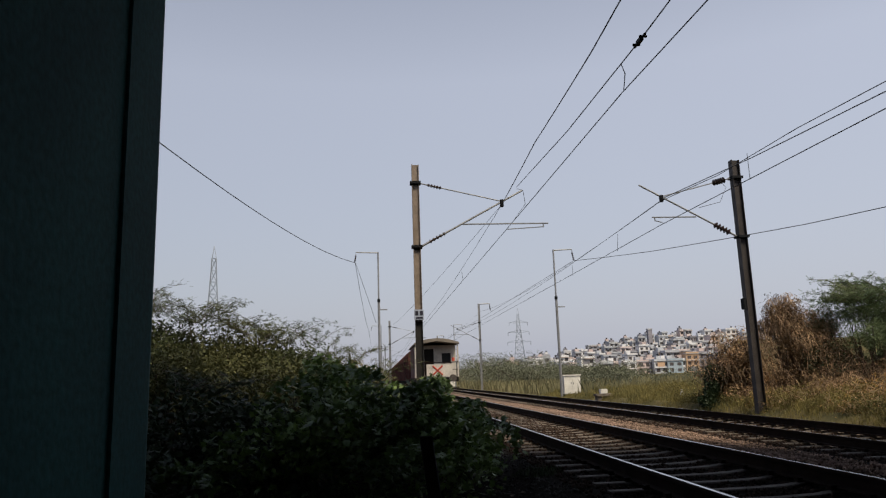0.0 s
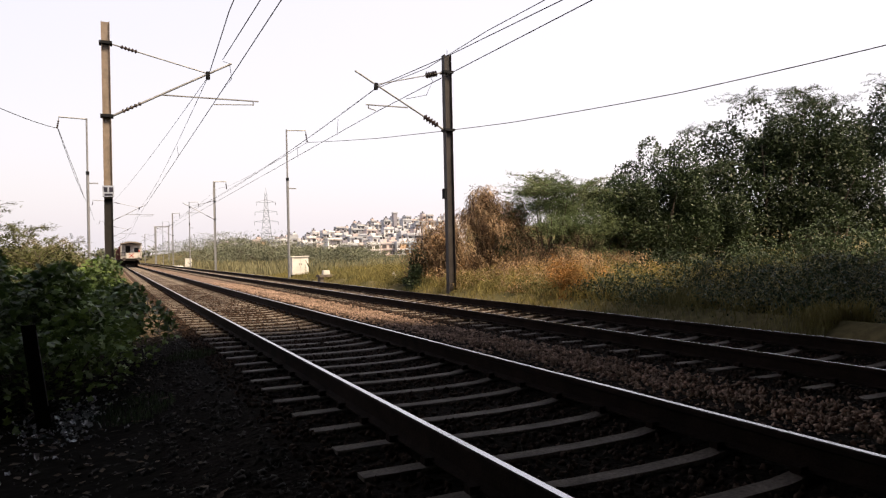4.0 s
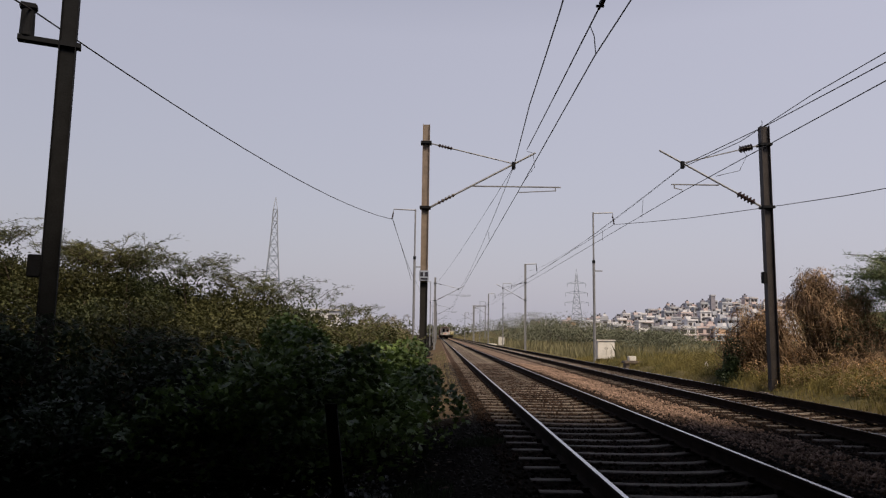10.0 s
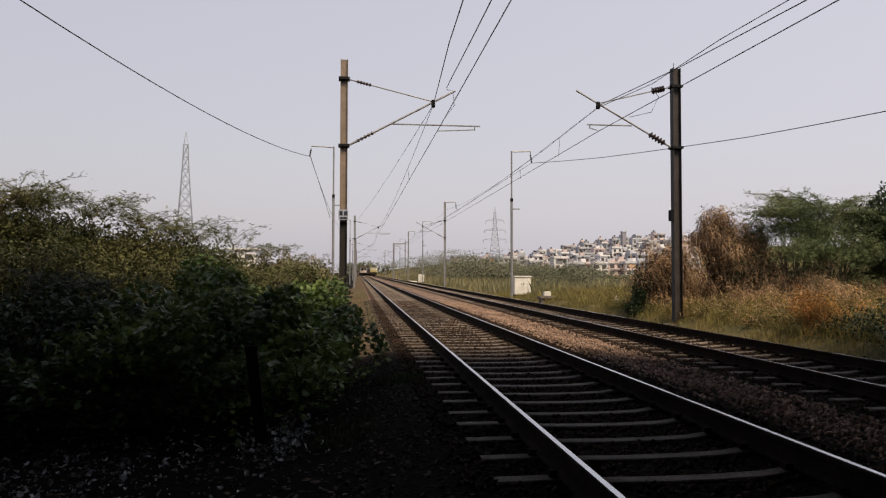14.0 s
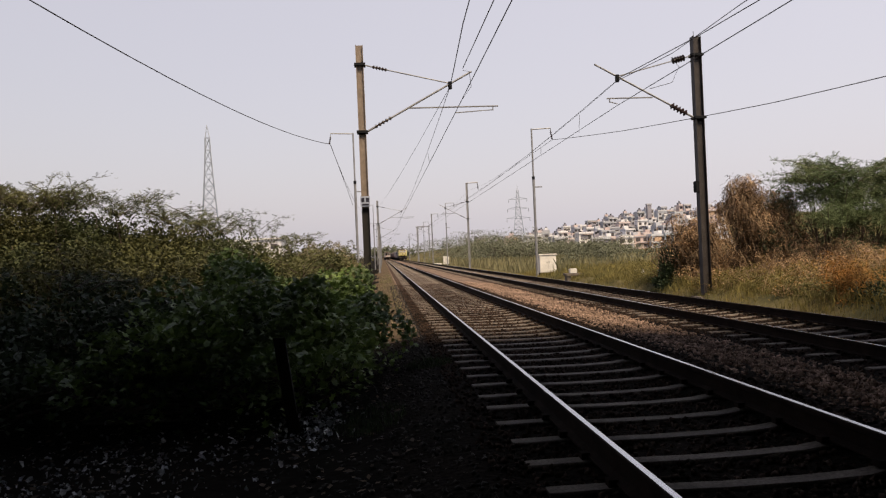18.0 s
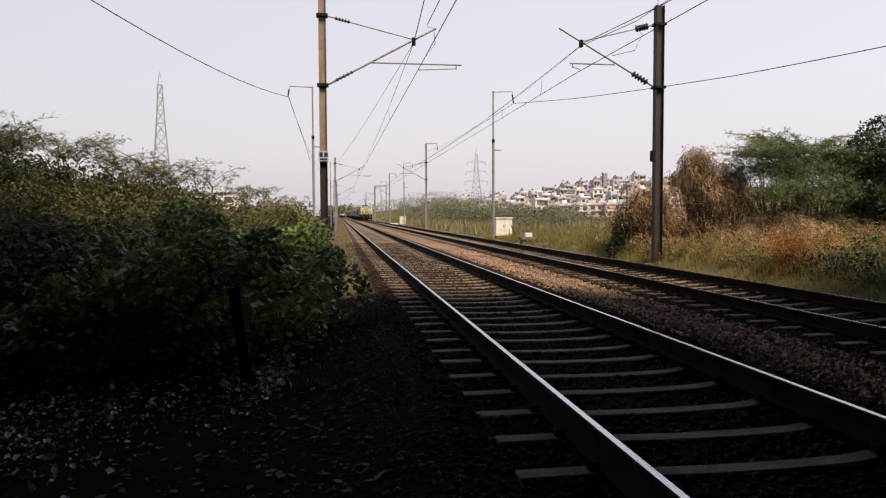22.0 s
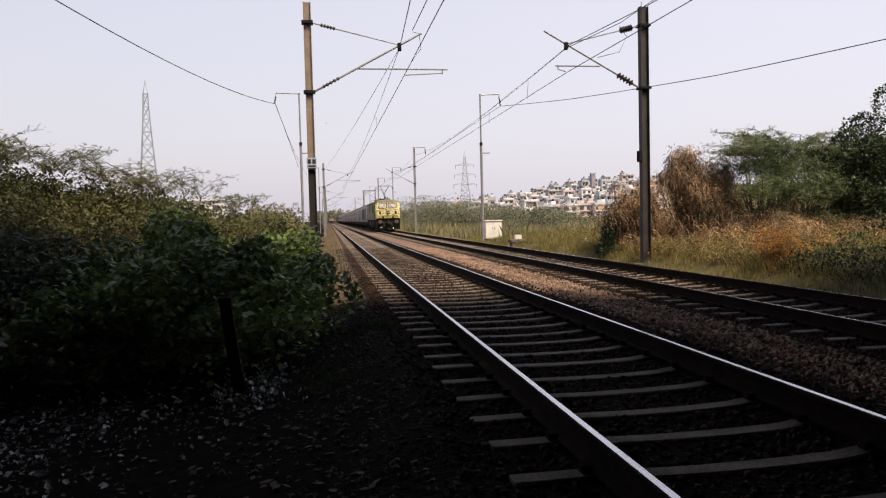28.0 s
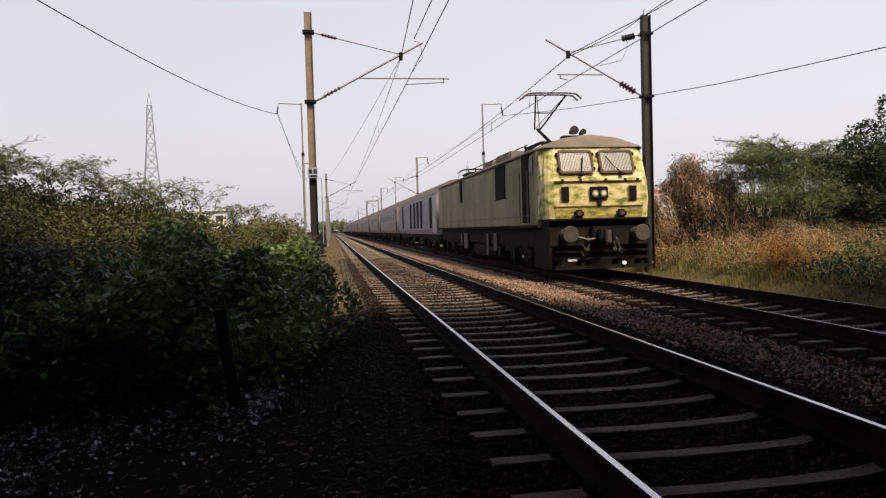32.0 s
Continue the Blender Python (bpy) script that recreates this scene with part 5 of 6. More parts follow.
def pylon(x, y, z, h, base, arms, label, rz=0):
    """A lattice power pylon: four legs, cross bracing and cross arms."""
    t = thing("power_pylon", x, y, z, label, "pylon", "power pylons", rz=rz)
    lev = 11
    def half(s):
        return base / 2 * (1 - s) ** 1.3 + 0.55
    pts = [[Vector((sx * half(i / lev), sy * half(i / lev), h * i / lev)) for sx, sy in ((-1, -1), (1, -1), (1, 1), (-1, 1))] for i in range(lev + 1)]
    for k in range(4):
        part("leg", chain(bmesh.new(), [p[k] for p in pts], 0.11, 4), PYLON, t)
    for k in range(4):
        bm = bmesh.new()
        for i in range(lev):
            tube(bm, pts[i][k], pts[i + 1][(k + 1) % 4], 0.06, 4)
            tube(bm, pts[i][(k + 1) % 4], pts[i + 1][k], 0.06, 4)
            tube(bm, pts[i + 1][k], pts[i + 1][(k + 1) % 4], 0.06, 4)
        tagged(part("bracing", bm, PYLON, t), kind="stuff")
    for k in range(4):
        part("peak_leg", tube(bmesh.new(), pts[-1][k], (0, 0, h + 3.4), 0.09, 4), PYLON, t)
    for z_, w in arms:
        for s in (-1, 1):
            bm = bmesh.new()
            for q in ((0.5, 0.5), (0.5, -0.5)):
                tube(bm, (s * 0.5, q[1], z_), (s * w, 0, z_ + 0.3), 0.07, 4)
                tube(bm, (s * 0.5, q[1], z_ + 1.3), (s * w, 0, z_ + 0.3), 0.07, 4)
            part("cross_arm", bm, PYLON, t)
            part("insulator_string", tube(bmesh.new(), (s * w, 0, z_ + 0.3), (s * w, 0, z_ - 1.6), 0.1, 6), PORCELAIN, t)
    return t


# trackside things ----------------------------------------------------------
def cabinet(x, y, z, w, h, label):
    c = thing("relay_cabinet", x, y, z, label, "cabinet", "white trackside cabinets")
    part("plinth", boxes((-w / 2 - 0.08, w / 2 + 0.08, -0.33, 0.33, -0.2, 0.12), bev=0.02), CONCRETE, c)
    for s in (-1, 1):
        part("leg", boxes((s * (w / 2 - 0.08) - 0.04, s * (w / 2 - 0.08) + 0.04, -0.2, 0.2, 0.12, 0.32)), DARKSTEEL, c)
    part("body", boxes((-w / 2, w / 2, -0.26, 0.26, 0.32, h), bev=0.015), WHITEPAINT, c)
    part("lid", boxes((-w / 2 - 0.06, w / 2 + 0.06, -0.33, 0.33, h, h + 0.08), bev=0.02), WHITEPAINT, c)
    for s in (-1, 1):
        d = part("door", boxes((s * w / 4 - w / 4 + 0.02, s * w / 4 + w / 4 - 0.02, -0.278, -0.262, 0.38, h - 0.05)), WHITEPAINT, c)
        part("handle", boxes((s * 0.06 - 0.012, s * 0.06 + 0.012, -0.3, -0.279, h * 0.65, h * 0.65 + 0.12)), DARKSTEEL, d)
    return c


def build_trackside():
    cabinet(8.4, 42.1, -0.4, 1.0, 1.36, "white painted steel relay cabinet on a concrete plinth")
    cabinet(8.6, 112, -0.6, 0.9, 1.5, "white painted steel relay cabinet beside the verge")
    b = thing("cable_marker", 7.75, 34.0, -0.3, "small white concrete block on a low slab bench", "marker block")
    part("slab", boxes((-0.42, 0.42, -0.3, 0.3, 0.28, 0.40), bev=0.02), CONCRETE, b)
    for x in (-0.26, 0.26):
        part("support", boxes((x - 0.1, x + 0.1, -0.22, 0.22, -0.15, 0.278), bev=0.02), CONCRETE, b)
    part("block", boxes((-0.17, 0.17, -0.15, 0.15, 0.402, 0.62), bev=0.02), WHITEPAINT, b)
    m = thing("marker_post", 8.72, 27.2, -0.25, "short pointed white marker post in the grass", "marker post")
    part("post", prism(bmesh.new(), [(-0.1, -0.1), (0.1, -0.1), (0.09, 0.32), (-0.03, 0.6), (-0.09, 0.35)], -0.05, 0.05), WHITEPAINT, m)
    for x, y in ((7.4, 112), (7.4, 116)):
        b = thing("cable_marker", x, y, -0.6, "small white concrete block beside the track", "marker block", "far white blocks")
        part("block", boxes((-0.5, 0.5, -0.2, 0.2, 0, 0.5), bev=0.03), WHITEPAINT, b)
    s = thing("post", -2.36, 7.5, -0.55, "dark old flat post leaning beside the bush", "post", rz=8)
    bm = boxes((-0.06, 0.06, -0.03, 0.03, -0.2, 1.05), bev=0.006)
    for v in bm.verts:
        v.co.x -= 0.12 * v.co.z
        v.co.y += 0.04 * v.co.z
    part("shaft", bm, RUST, s)
    # Pale strip paints the light on the post's right side.
    bm = boxes((0.052, 0.062, -0.036, -0.029, 0.3, 1.0))
    for v in bm.verts:
        v.co.x -= 0.12 * v.co.z
        v.co.y += 0.04 * v.co.z
    part("lit_edge", bm, GALV, s, "pale strip painting the lit edge")
    # litter on the ground beside the bush
    rng = np.random.default_rng(9)
    n = 1300
    far = rng.random(n) < 0.3
    x = np.where(far, rng.normal(-2.2, 0.2, n), rng.normal(-4.0, 0.75, n))
    y = np.where(far, rng.normal(7.7, 0.6, n), rng.normal(6.6, 0.9, n))
    v, f = scatter([(0, 0, 0), (1, 0.1, 0.5), (0.5, 0.5, 0.05), (1.2, 0.9, 0.1), (0.4, 1.2, 0.6), (-0.3, 0.7, 0.3), (-0.1, 0.3, 0.55)], [(0, 1, 2), (1, 3, 2), (3, 4, 2), (4, 5, 2), (5, 6, 2), (6, 0, 2)], np.stack([x, y, ground_z(x, y) + 0.015], 1), rng.uniform(0.008, 0.03, (n, 3)) * rng.choice([0.7, 1.0, 1.8], (n, 1)), rng, flat=0.35)
    tagged(fast("litter", v, f, LITTERWHITE), "scraps of pale torn plastic and leaves on the ground", "litter", kind="stuff")
    n = 1200
    x, y = rng.uniform(-5.5, -1.2, n), rng.uniform(2.2, 11, n)
    v, f = scatter(OVAL, OVAL_F, np.stack([x, y, ground_z(x, y) + 0.012], 1), rng.uniform(0.03, 0.1, n), rng, flat=0.85)
    tagged(fast("fallen_leaves", v, f, DEADLEAF), "dry fallen leaves on the ground", "leaves", kind="stuff")


# trains --------------------------------------------------------------------
def wheelset(parent, y, r=0.5, z=0.0):
    bm = bmesh.new()
    for s in (-1, 1):
        x = s * GAUGE / 2
        tube(bm, (x - 0.06, y, z + r), (x + 0.06, y, z + r), r, 20)
        tube(bm, (x - s * 0.09, y, z + r), (x - s * 0.06, y, z + r), r + 0.03, 20)
    tube(bm, (-GAUGE / 2, y, z + r), (GAUGE / 2, y, z + r), 0.09, 8)
    part("wheelset", bm, RUST, parent)


def bogie(parent, y, wheels=(-1.4, 1.4), r=0.46):
    for w in wheels:
        wheelset(parent, y + w, r)
    a, b = min(wheels) - 0.75, max(wheels) + 0.75
    bm = boxes((-1.28, -1.12, y + a, y + b, 0.5, 0.78), (1.12, 1.28, y + a, y + b, 0.5, 0.78), (-1.2, 1.2, y - 0.3, y + 0.3, 0.5, 0.75), bev=0.02)
    for w in wheels:
        for s in (-1, 1):
            box(bm, s * 1.3 - 0.12, s * 1.3 + 0.12, y + w - 0.2, y + w + 0.2, 0.3, 0.66)
    part("bogie_frame", bm, UNDER, parent)


def loco():
    """Box-shaped electric locomotive; y = 0 is its front, it stretches towards +y."""
    L = 18.4
    t = thing("electric_locomotive", 0, 0, 0, "worn cream-yellow and olive electric locomotive hauling a train", "locomotive")
    side = [(-1.45, 1.28), (-1.5, 1.38), (-1.5, 3.15), (-1.44, 3.44), (1.44, 3.44), (1.5, 3.15), (1.5, 1.38), (1.45, 1.28)]
    part("body", prism(bmesh.new(), side, 0.62, L), LOCOGREEN, t, "dusty olive body side")
    # cab front: slightly raked upper half, rounded corners
    bm = bmesh.new()
    rows = [(1.50, 0.0, 1.22), (2.0, -0.02, 1.25), (2.50, 0.02, 1.23), (3.44, 0.36, 1.12)]
    strips = []
    for z, y, w in rows:
        arc = [(w, y), (w + 0.13, y + 0.05), (w + 0.21, y + 0.14), (1.502 - 0.03, y + 0.3), (1.502, 0.72)]
        strips.append([bm.verts.new((-x, yy, z)) for x, yy in arc[::-1]] + [bm.verts.new((x, yy, z)) for x, yy in arc])
    for a, c in zip(strips, strips[1:]):
        for k in range(len(a) - 1):
            bm.faces.new((a[k], a[k + 1], c[k + 1], c[k]))
    bm.faces.new(strips[-1])
    bm.faces.new(strips[0][::-1])
    bmesh.ops.recalc_face_normals(bm, faces=bm.faces)
    cab = part("cab_front", bm, LOCOYELLOW, t, "peeling cream-yellow cab front with green patches")
    roof = bmesh.new()
    prism(roof, [(-1.52, 3.40), (-1.46, 3.47), (-0.75, 3.70), (0, 3.79), (0.75, 3.70), (1.46, 3.47), (1.52, 3.40)], 0.55, L)
    # raked front of the roof
    f0 = [roof.verts.new(p) for p in ((-1.30, 0.30, 3.42), (1.30, 0.30, 3.42), (1.52, 0.548, 3.40), (1.46, 0.548, 3.47), (0.75, 0.548, 3.70), (0, 0.548, 3.79), (-0.75, 0.548, 3.70), (-1.46, 0.548, 3.47), (-1.52, 0.548, 3.40))]
    for a, b_, c in ((0, 1, 5), (1, 4, 5), (1, 3, 4), (1, 2, 3), (0, 5, 6), (0, 6, 7), (0, 7, 8)):
        roof.faces.new((f0[a], f0[b_], f0[c]))
    part("roof", roof, LOCOROOF, t, "dusty grey roof")
    # windscreens with mesh guards, wipers
    rake = math.degrees(math.atan2(0.34, 0.94))
    for s in (-1, 1):
        w = new("windscreen", None)
        w.parent = t
        w.matrix_basis = pose(s * 0.57, 0.175, 3.0, -rake, 0, 0)

        def ring(a, c, r):
            return [(sx * (a - r) + r * math.cos(q), sz * (c - r) + r * math.sin(q)) for sx, sz, q0 in ((1, 1, 0), (-1, 1, 90), (-1, -1, 180), (1, -1, 270)) for q in (radians(q0), radians(q0 + 30), radians(q0 + 60), radians(q0 + 90))]
        for nm, out, inn, y0, y1, m_ in (("outer_frame", ring(0.485, 0.345, 0.09), ring(0.445, 0.305, 0.07), -0.05, -0.012, FRAMERUST), ("inner_frame", ring(0.442, 0.302, 0.06), ring(0.42, 0.28, 0.05), -0.055, -0.02, BUFFER)):
            bm = bmesh.new()
            loops = [[bm.verts.new((x, y, z)) for x, z in lp] for lp, y in ((out, y1), (out, y0), (inn, y0), (inn, y1))]
            for a, c in zip(loops, loops[1:] + loops[:1]):
                for k in range(16):
                    bm.faces.new((a[k], a[(k + 1) % 16], c[(k + 1) % 16], c[k]))
            bmesh.ops.recalc_face_normals(bm, faces=bm.faces)
            part(nm, bm, m_, w, "rusty rounded window frame" if m_ is FRAMERUST else "")
        part("pane", prism(bmesh.new(), ring(0.44, 0.30, 0.06), -0.022, -0.013), GLASS, w)
        for x in np.linspace(-0.38, 0.38, 19):
            part("guard_wire", boxes((x - 0.0055, x + 0.0055, -0.052, -0.044, -0.29, 0.29)), BUFFER, w)
        part("wiper", chain(bmesh.new(), [(0.1 if s < 0 else 0.12, -0.09, -0.38), (0.14 if s < 0 else -0.1, -0.08, -0.16), (0.2 if s < 0 else -0.3, -0.08, 0.13)], 0.016, 4), TAR, w)
        part("wiper_motor", boxes((0.04, 0.16, -0.1, -0.03, -0.42, -0.34), bev=0.02), UNDER, w)
        for cx, cz in ((0.5, 0.22), (0.5, -0.2), (-0.5, 0.22), (-0.5, -0.2)):
            part("hinge_lug", boxes((cx - 0.03, cx + 0.03, -0.06, 0.02, cz - 0.045, cz + 0.045), bev=0.01), UNDER, w)
        il = part("indicator_lamp", boxes((s * 0.945 - 0.125, s * 0.945 + 0.125, -0.055, -0.021, 1.94, 2.36), bev=0.02), GRIMEBAND, cab, "yellow indicator lamp surround")
        part("lamp_recess", boxes((s * 0.945 - 0.1, s * 0.945 + 0.1, -0.062, -0.056, 1.965, 2.335)), UNDER, il)
        for z in (2.06, 2.23):
            part("lamp_lens", tube(bmesh.new(), (s * 0.945, -0.075, z), (s * 0.945, -0.063, z), 0.06, 12), RUST, il)
    hl = part("headlamp_box", boxes((-0.26, 0.24, -0.09, -0.021, 2.0, 2.33), bev=0.02), UNDER, cab, "dark twin headlamp box")
    for s in (-1, 1):
        part("headlamp", tube(bmesh.new(), (s * 0.115 - 0.01, -0.11, 2.15), (s * 0.115 - 0.01, -0.085, 2.15), 0.09, 16), HEADCREAM, hl, "round glass headlamp")
        part("reflector", tube(bmesh.new(), (s * 0.115 - 0.01, -0.116, 2.15), (s * 0.115 - 0.01, -0.111, 2.15), 0.055, 12), LAMPGLASS, hl)
    part("lamp_socket", boxes((-0.05, 0.05, -0.1, -0.02, 1.83, 1.995), bev=0.01), UNDER, cab)
    part("rain_strip", boxes((-1.22, 1.22, -0.03, 0.03, 2.47, 2.495)), FRAMERUST, cab, "rusty strip below the windscreens")
    for x in (-1.0, -0.5, 0.2, 0.75, 1.1):
        part("handrail_lug", boxes((x - 0.03, x + 0.03, -0.05, -0.005, 2.498, 2.54)), UNDER, cab)
    part("footboard", boxes((-1.36, 1.36, -0.2, 0.3, 1.455, 1.495)), UNDER, cab, "dark sooty footboard")
    part("lower_band", boxes((-1.2, 1.2, -0.03, -0.022, 1.5, 1.79)), GRIMEBAND, cab, "green grimy lower band")
    part("band_strip", boxes((-1.24, 1.24, -0.045, -0.01, 1.795, 1.825)), FRAMERUST, cab, "thin rusty strip")
    part("front_apron", boxes((-1.4, 1.4, 0.02, 0.618, 1.0, 1.452)), UNDER, t, "sooty apron below the footboard")
    for s in (-1, 1):
        part("lamp_bracket", boxes((s * 0.59 - 0.14, s * 0.59 + 0.14, -0.16, -0.035, 1.498, 1.72), bev=0.05), UNDER, cab)
        part("bracket_lens", tube(bmesh.new(), (s * 0.59, -0.18, 1.62), (s * 0.59, -0.161, 1.62), 0.06, 12), FRAMERUST, cab)
    # buffer beam and gear
    part("buffer_beam", boxes((-1.42, 1.42, -0.06, 0.5, 0.76, 1.30), bev=0.02), UNDER, t)
    # Black slab stands in for the shade behind the guard bars.
    part("recess_shade", boxes((-1.36, 1.36, 0.25, 0.5, 0.2, 0.758)), TAR, t)
    for s in (-1, 1):
        bm = tube(bmesh.new(), (s * 0.98, -0.06, 1.08), (s * 0.98, -0.3, 1.08), 0.16, 14, 0.12)
        tube(bm, (s * 0.98, -0.28, 1.08), (s * 0.98, -0.5, 1.08), 0.1, 14)
        tube(bm, (s * 0.98, -0.5, 1.08), (s * 0.98, -0.56, 1.08), 0.225, 24, 0.2)
        part("buffer", bm, BUFFER, t, "large round grey buffer")
        part("side_skirt", boxes((s * 1.38 - 0.05, s * 1.38 + 0.05, -0.05, 1.3, 0.16, 0.96), bev=0.02), UNDER, t)
        for x in (s * 1.15, s * 0.5):
            part("rail_guard_stay", boxes((x - 0.045, x + 0.045, -0.095, 0.2, 0.245, 0.395)), UNDER, t)
    part("coupler", boxes((-0.3, 0.2, -0.35, -0.05, 0.86, 1.27), (-0.2, 0.12, -0.52, -0.28, 0.9, 1.2), (0.1, 0.2, -0.64, -0.5, 0.88, 1.16), bev=0.03), UNDER, t)
    part("coupler_knuckle", tube(bmesh.new(), (0.02, -0.56, 0.86), (0.02, -0.56, 1.18), 0.09, 12), BUFFER, t)
    for x0, x1, z1 in ((-0.62, -0.38, 0.72), (-0.36, -0.52, 0.6), (0.4, 0.52, 0.66), (0.3, 0.36, 0.7)):
        part("brake_hose", chain(bmesh.new(), [(x0, -0.1, 1.0), (x0 - 0.02, -0.26, 0.92), ((x0 + x1) / 2, -0.32, 0.66), (x1, -0.24, z1 - 0.1), (x1 - 0.05, -0.16, z1)], 0.026, 6), BUFFER, t)
    part("screw_coupling", chain(bmesh.new(), [(-0.7, -0.3, 1.0), (-0.45, -0.36, 0.93), (-0.25, -0.34, 0.95)], 0.04, 6), BUFFER, t)
    part("hose_end", boxes((-0.95, -0.7, -0.2, -0.12, 0.36, 0.42), bev=0.01), LITTERWHITE, t)
    for z0, z1 in ((0.15, 0.24), (0.40, 0.47), (0.6, 0.65)):
        part("rail_guard_bar", boxes((-1.3, 1.3, -0.15, -0.1, z0, z1)), UNDER, t, "sooty horizontal rail guard bar")
    part("pilot_lamp", tube(bmesh.new(), (0.61, -0.22, 0.29), (0.61, -0.152, 0.29), 0.05, 14), glow("pilot_lamp_glow", (1.0, 0.75, 0.45), 0.7), t, "small lit warm lamp")
    # cab sides, doors, windows, grilles
    for s in (-1, 1):
        x = s * 1.502
        part("cab_window", boxes((min(x, x + s * 0.02), max(x, x + s * 0.02), 0.97, 1.30, 2.73, 3.24)), DARKGLASS, t)
        # Flat panel; the shade of the door opening is only its dark colour.
        d = part("cab_door", boxes((min(x, x + s * 0.012), max(x, x + s * 0.012), 1.42, 2.15, 1.42, 3.36)), UNDER, t, "flat cab door panel, coloured dark for a shaded opening")
        for y in (1.36, 2.19):
            part("door_handrail", boxes((min(x + s * .05, x + s * .08), max(x + s * .05, x + s * .08), y, y + 0.03, 1.4, 2.9)), LOCOROOF, d)
        for y0, y1, z0 in ((4.15, 5.5, 2.22), (11.65, 12.2, 2.4)):
            g = part("grille", boxes((min(x, x + s * 0.02), max(x, x + s * 0.02), y0, y1, z0, 3.32)), UNDER, t, "dark louvred side grille")
            for z in np.arange(z0 + 0.06, 3.26, 0.12):
                part("louvre", boxes((min(x + s * .021, x + s * .03), max(x + s * .021, x + s * .03), y0 + 0.04, y1 - 0.04, z, z + 0.03)), UNDER, g)
        part("side_rail", boxes((min(x, x + s * 0.03), max(x, x + s * 0.03), 0.7, L, 3.37, 3.42)), LOCOROOF, t)
        part("sill", boxes((min(x, x + s * 0.03), max(x, x + s * 0.03), 0.7, L, 1.285, 1.34)), UNDER, t)
        part("waist_seam", boxes((min(x, x + s * 0.012), max(x, x + s * 0.012), 0.75, L - 0.1, 1.6, 1.625)), LOCOROOF, t)
        for z in (0.35, 0.68):
            part("step", boxes((s * 1.35 - 0.12, s * 1.35 + 0.12, 1.75, 2.35, z, z + 0.05)), UNDER, t)
    part("underframe", boxes((-1.35, 1.35, 0.622, L, 0.74, 1.278)), UNDER, t)
    for s in (-1, 1):
        for y, w_, z0 in ((5.9, 0.5, 0.5), (7.2, 0.35, 0.3), (11.2, 0.8, 0.45), (12.4, 0.3, 0.55)):
            part("equipment_box", boxes((s * 1.36 - 0.06, s * 1.36 + 0.06, y, y + w_, z0, 1.1), bev=0.015), BUFFER, t)
    part("transformer_tank", boxes((-1.3, 1.3, 7.8, 10.6, 0.25, 0.738), bev=0.08), UNDER, t)
    for x in (-1.2, 1.2):
        part("air_reservoir", tube(bmesh.new(), (x, 6.2, 0.5), (x, 7.6, 0.5), 0.2, 12), UNDER, t)
    for y in (3.7, 14.7):
        bogie(t, y, (-1.85, 0, 1.85), 0.54)
    # roof gear: pantograph, horns, boxes
    part("horn", tube(bmesh.new(), (-0.18, 1.6, 3.98), (-0.18, 1.25, 4.01), 0.05, 10, 0.13), TAR, t, "black horn")
    part("horn", tube(bmesh.new(), (0.1, 1.6, 3.95), (0.1, 1.3, 3.97), 0.04, 10, 0.09), TAR, t, "black horn")
    part("horn_base", boxes((-0.45, 0.4, 1.4, 1.75, 3.7, 3.88)), UNDER, t)
    for y, up in ((4.0, True), (15.4, False)):
        p = new("pantograph", None)
        p.parent = t
        p.matrix_basis = pose(0, y, 3.80)
        part("base_frame", boxes((-0.6, 0.6, -0.9, -0.82, 0.05, 0.13), (-0.6, 0.6, 0.82, 0.9, 0.05, 0.13), (-0.6, -0.52, -0.82, 0.82, 0.05, 0.13), (0.52, 0.6, -0.82, 0.82, 0.05, 0.13)), UNDER, p)
        for sx in (-0.5, 0.5):
            for sy in (-0.8, 0.8):
                part("base_insulator", insulator(bmesh.new(), (sx, sy, -0.12), (sx, sy, 0.05), 0.09, 2), PORCELAIN, p)
        h = 1.68 if up else 0.25
        kz, ky = (0.82, 1.45) if up else (0.2, 1.2)
        part("lower_arm", tube(tube(bmesh.new(), (0, -0.2 if up else -0.5, 0.1), (0, ky, kz), 0.05, 8), (0.12, -0.05 if up else -0.35, 0.1), (0.12, ky + 0.1, kz - 0.03), 0.022, 6), UNDER, p)
        bm = bmesh.new()
        for s in (-1, 1):
            tube(bm, (s * 0.1, ky, kz), (s * 0.5, -0.1, h), 0.028, 6)
        mid = (ky - 0.1) / 2
        tube(bm, (-0.3, mid, (kz + h) / 2), (0.3, mid, (kz + h) / 2), 0.018, 6)
        tube(bm, (-0.1, ky, kz), (0.45, -0.08, h - 0.05), 0.012, 5)
        tube(bm, (0.08, ky, kz), (-0.45, -0.08, h - 0.05), 0.012, 5)
        part("upper_arm", bm, UNDER, p)
        bm = bmesh.new()
        for yy in (-0.22, 0.12):
            chain(bm, [(-0.98, yy, h - 0.12), (-0.8, yy, h + 0.03), (-0.5, yy, h + 0.06), (0.5, yy, h + 0.06), (0.8, yy, h + 0.03), (0.98, yy, h - 0.12)], 0.028, 6)
        part("contact_strip", bm, BUFFER, p)
    part("roof_box", boxes((-0.8, 0.8, 6.2, 8.4, 3.55, 3.98), bev=0.04), LOCOROOF, t)
    part("roof_box", boxes((-0.7, 0.7, 9.3, 11.0, 3.55, 3.95), bev=0.04), LOCOROOF, t)
    bm = tube(bmesh.new(), (-0.45, 5.2, 4.05), (-0.45, 14.4, 4.05), 0.02, 6)
    for y in (5.4, 8.8, 11.4, 13.8):
        insulator(bm, (-0.45, y, 3.7), (-0.45, y, 4.04), 0.06, 3)
    part("roof_busbar", bm, UNDER, t)
    return t


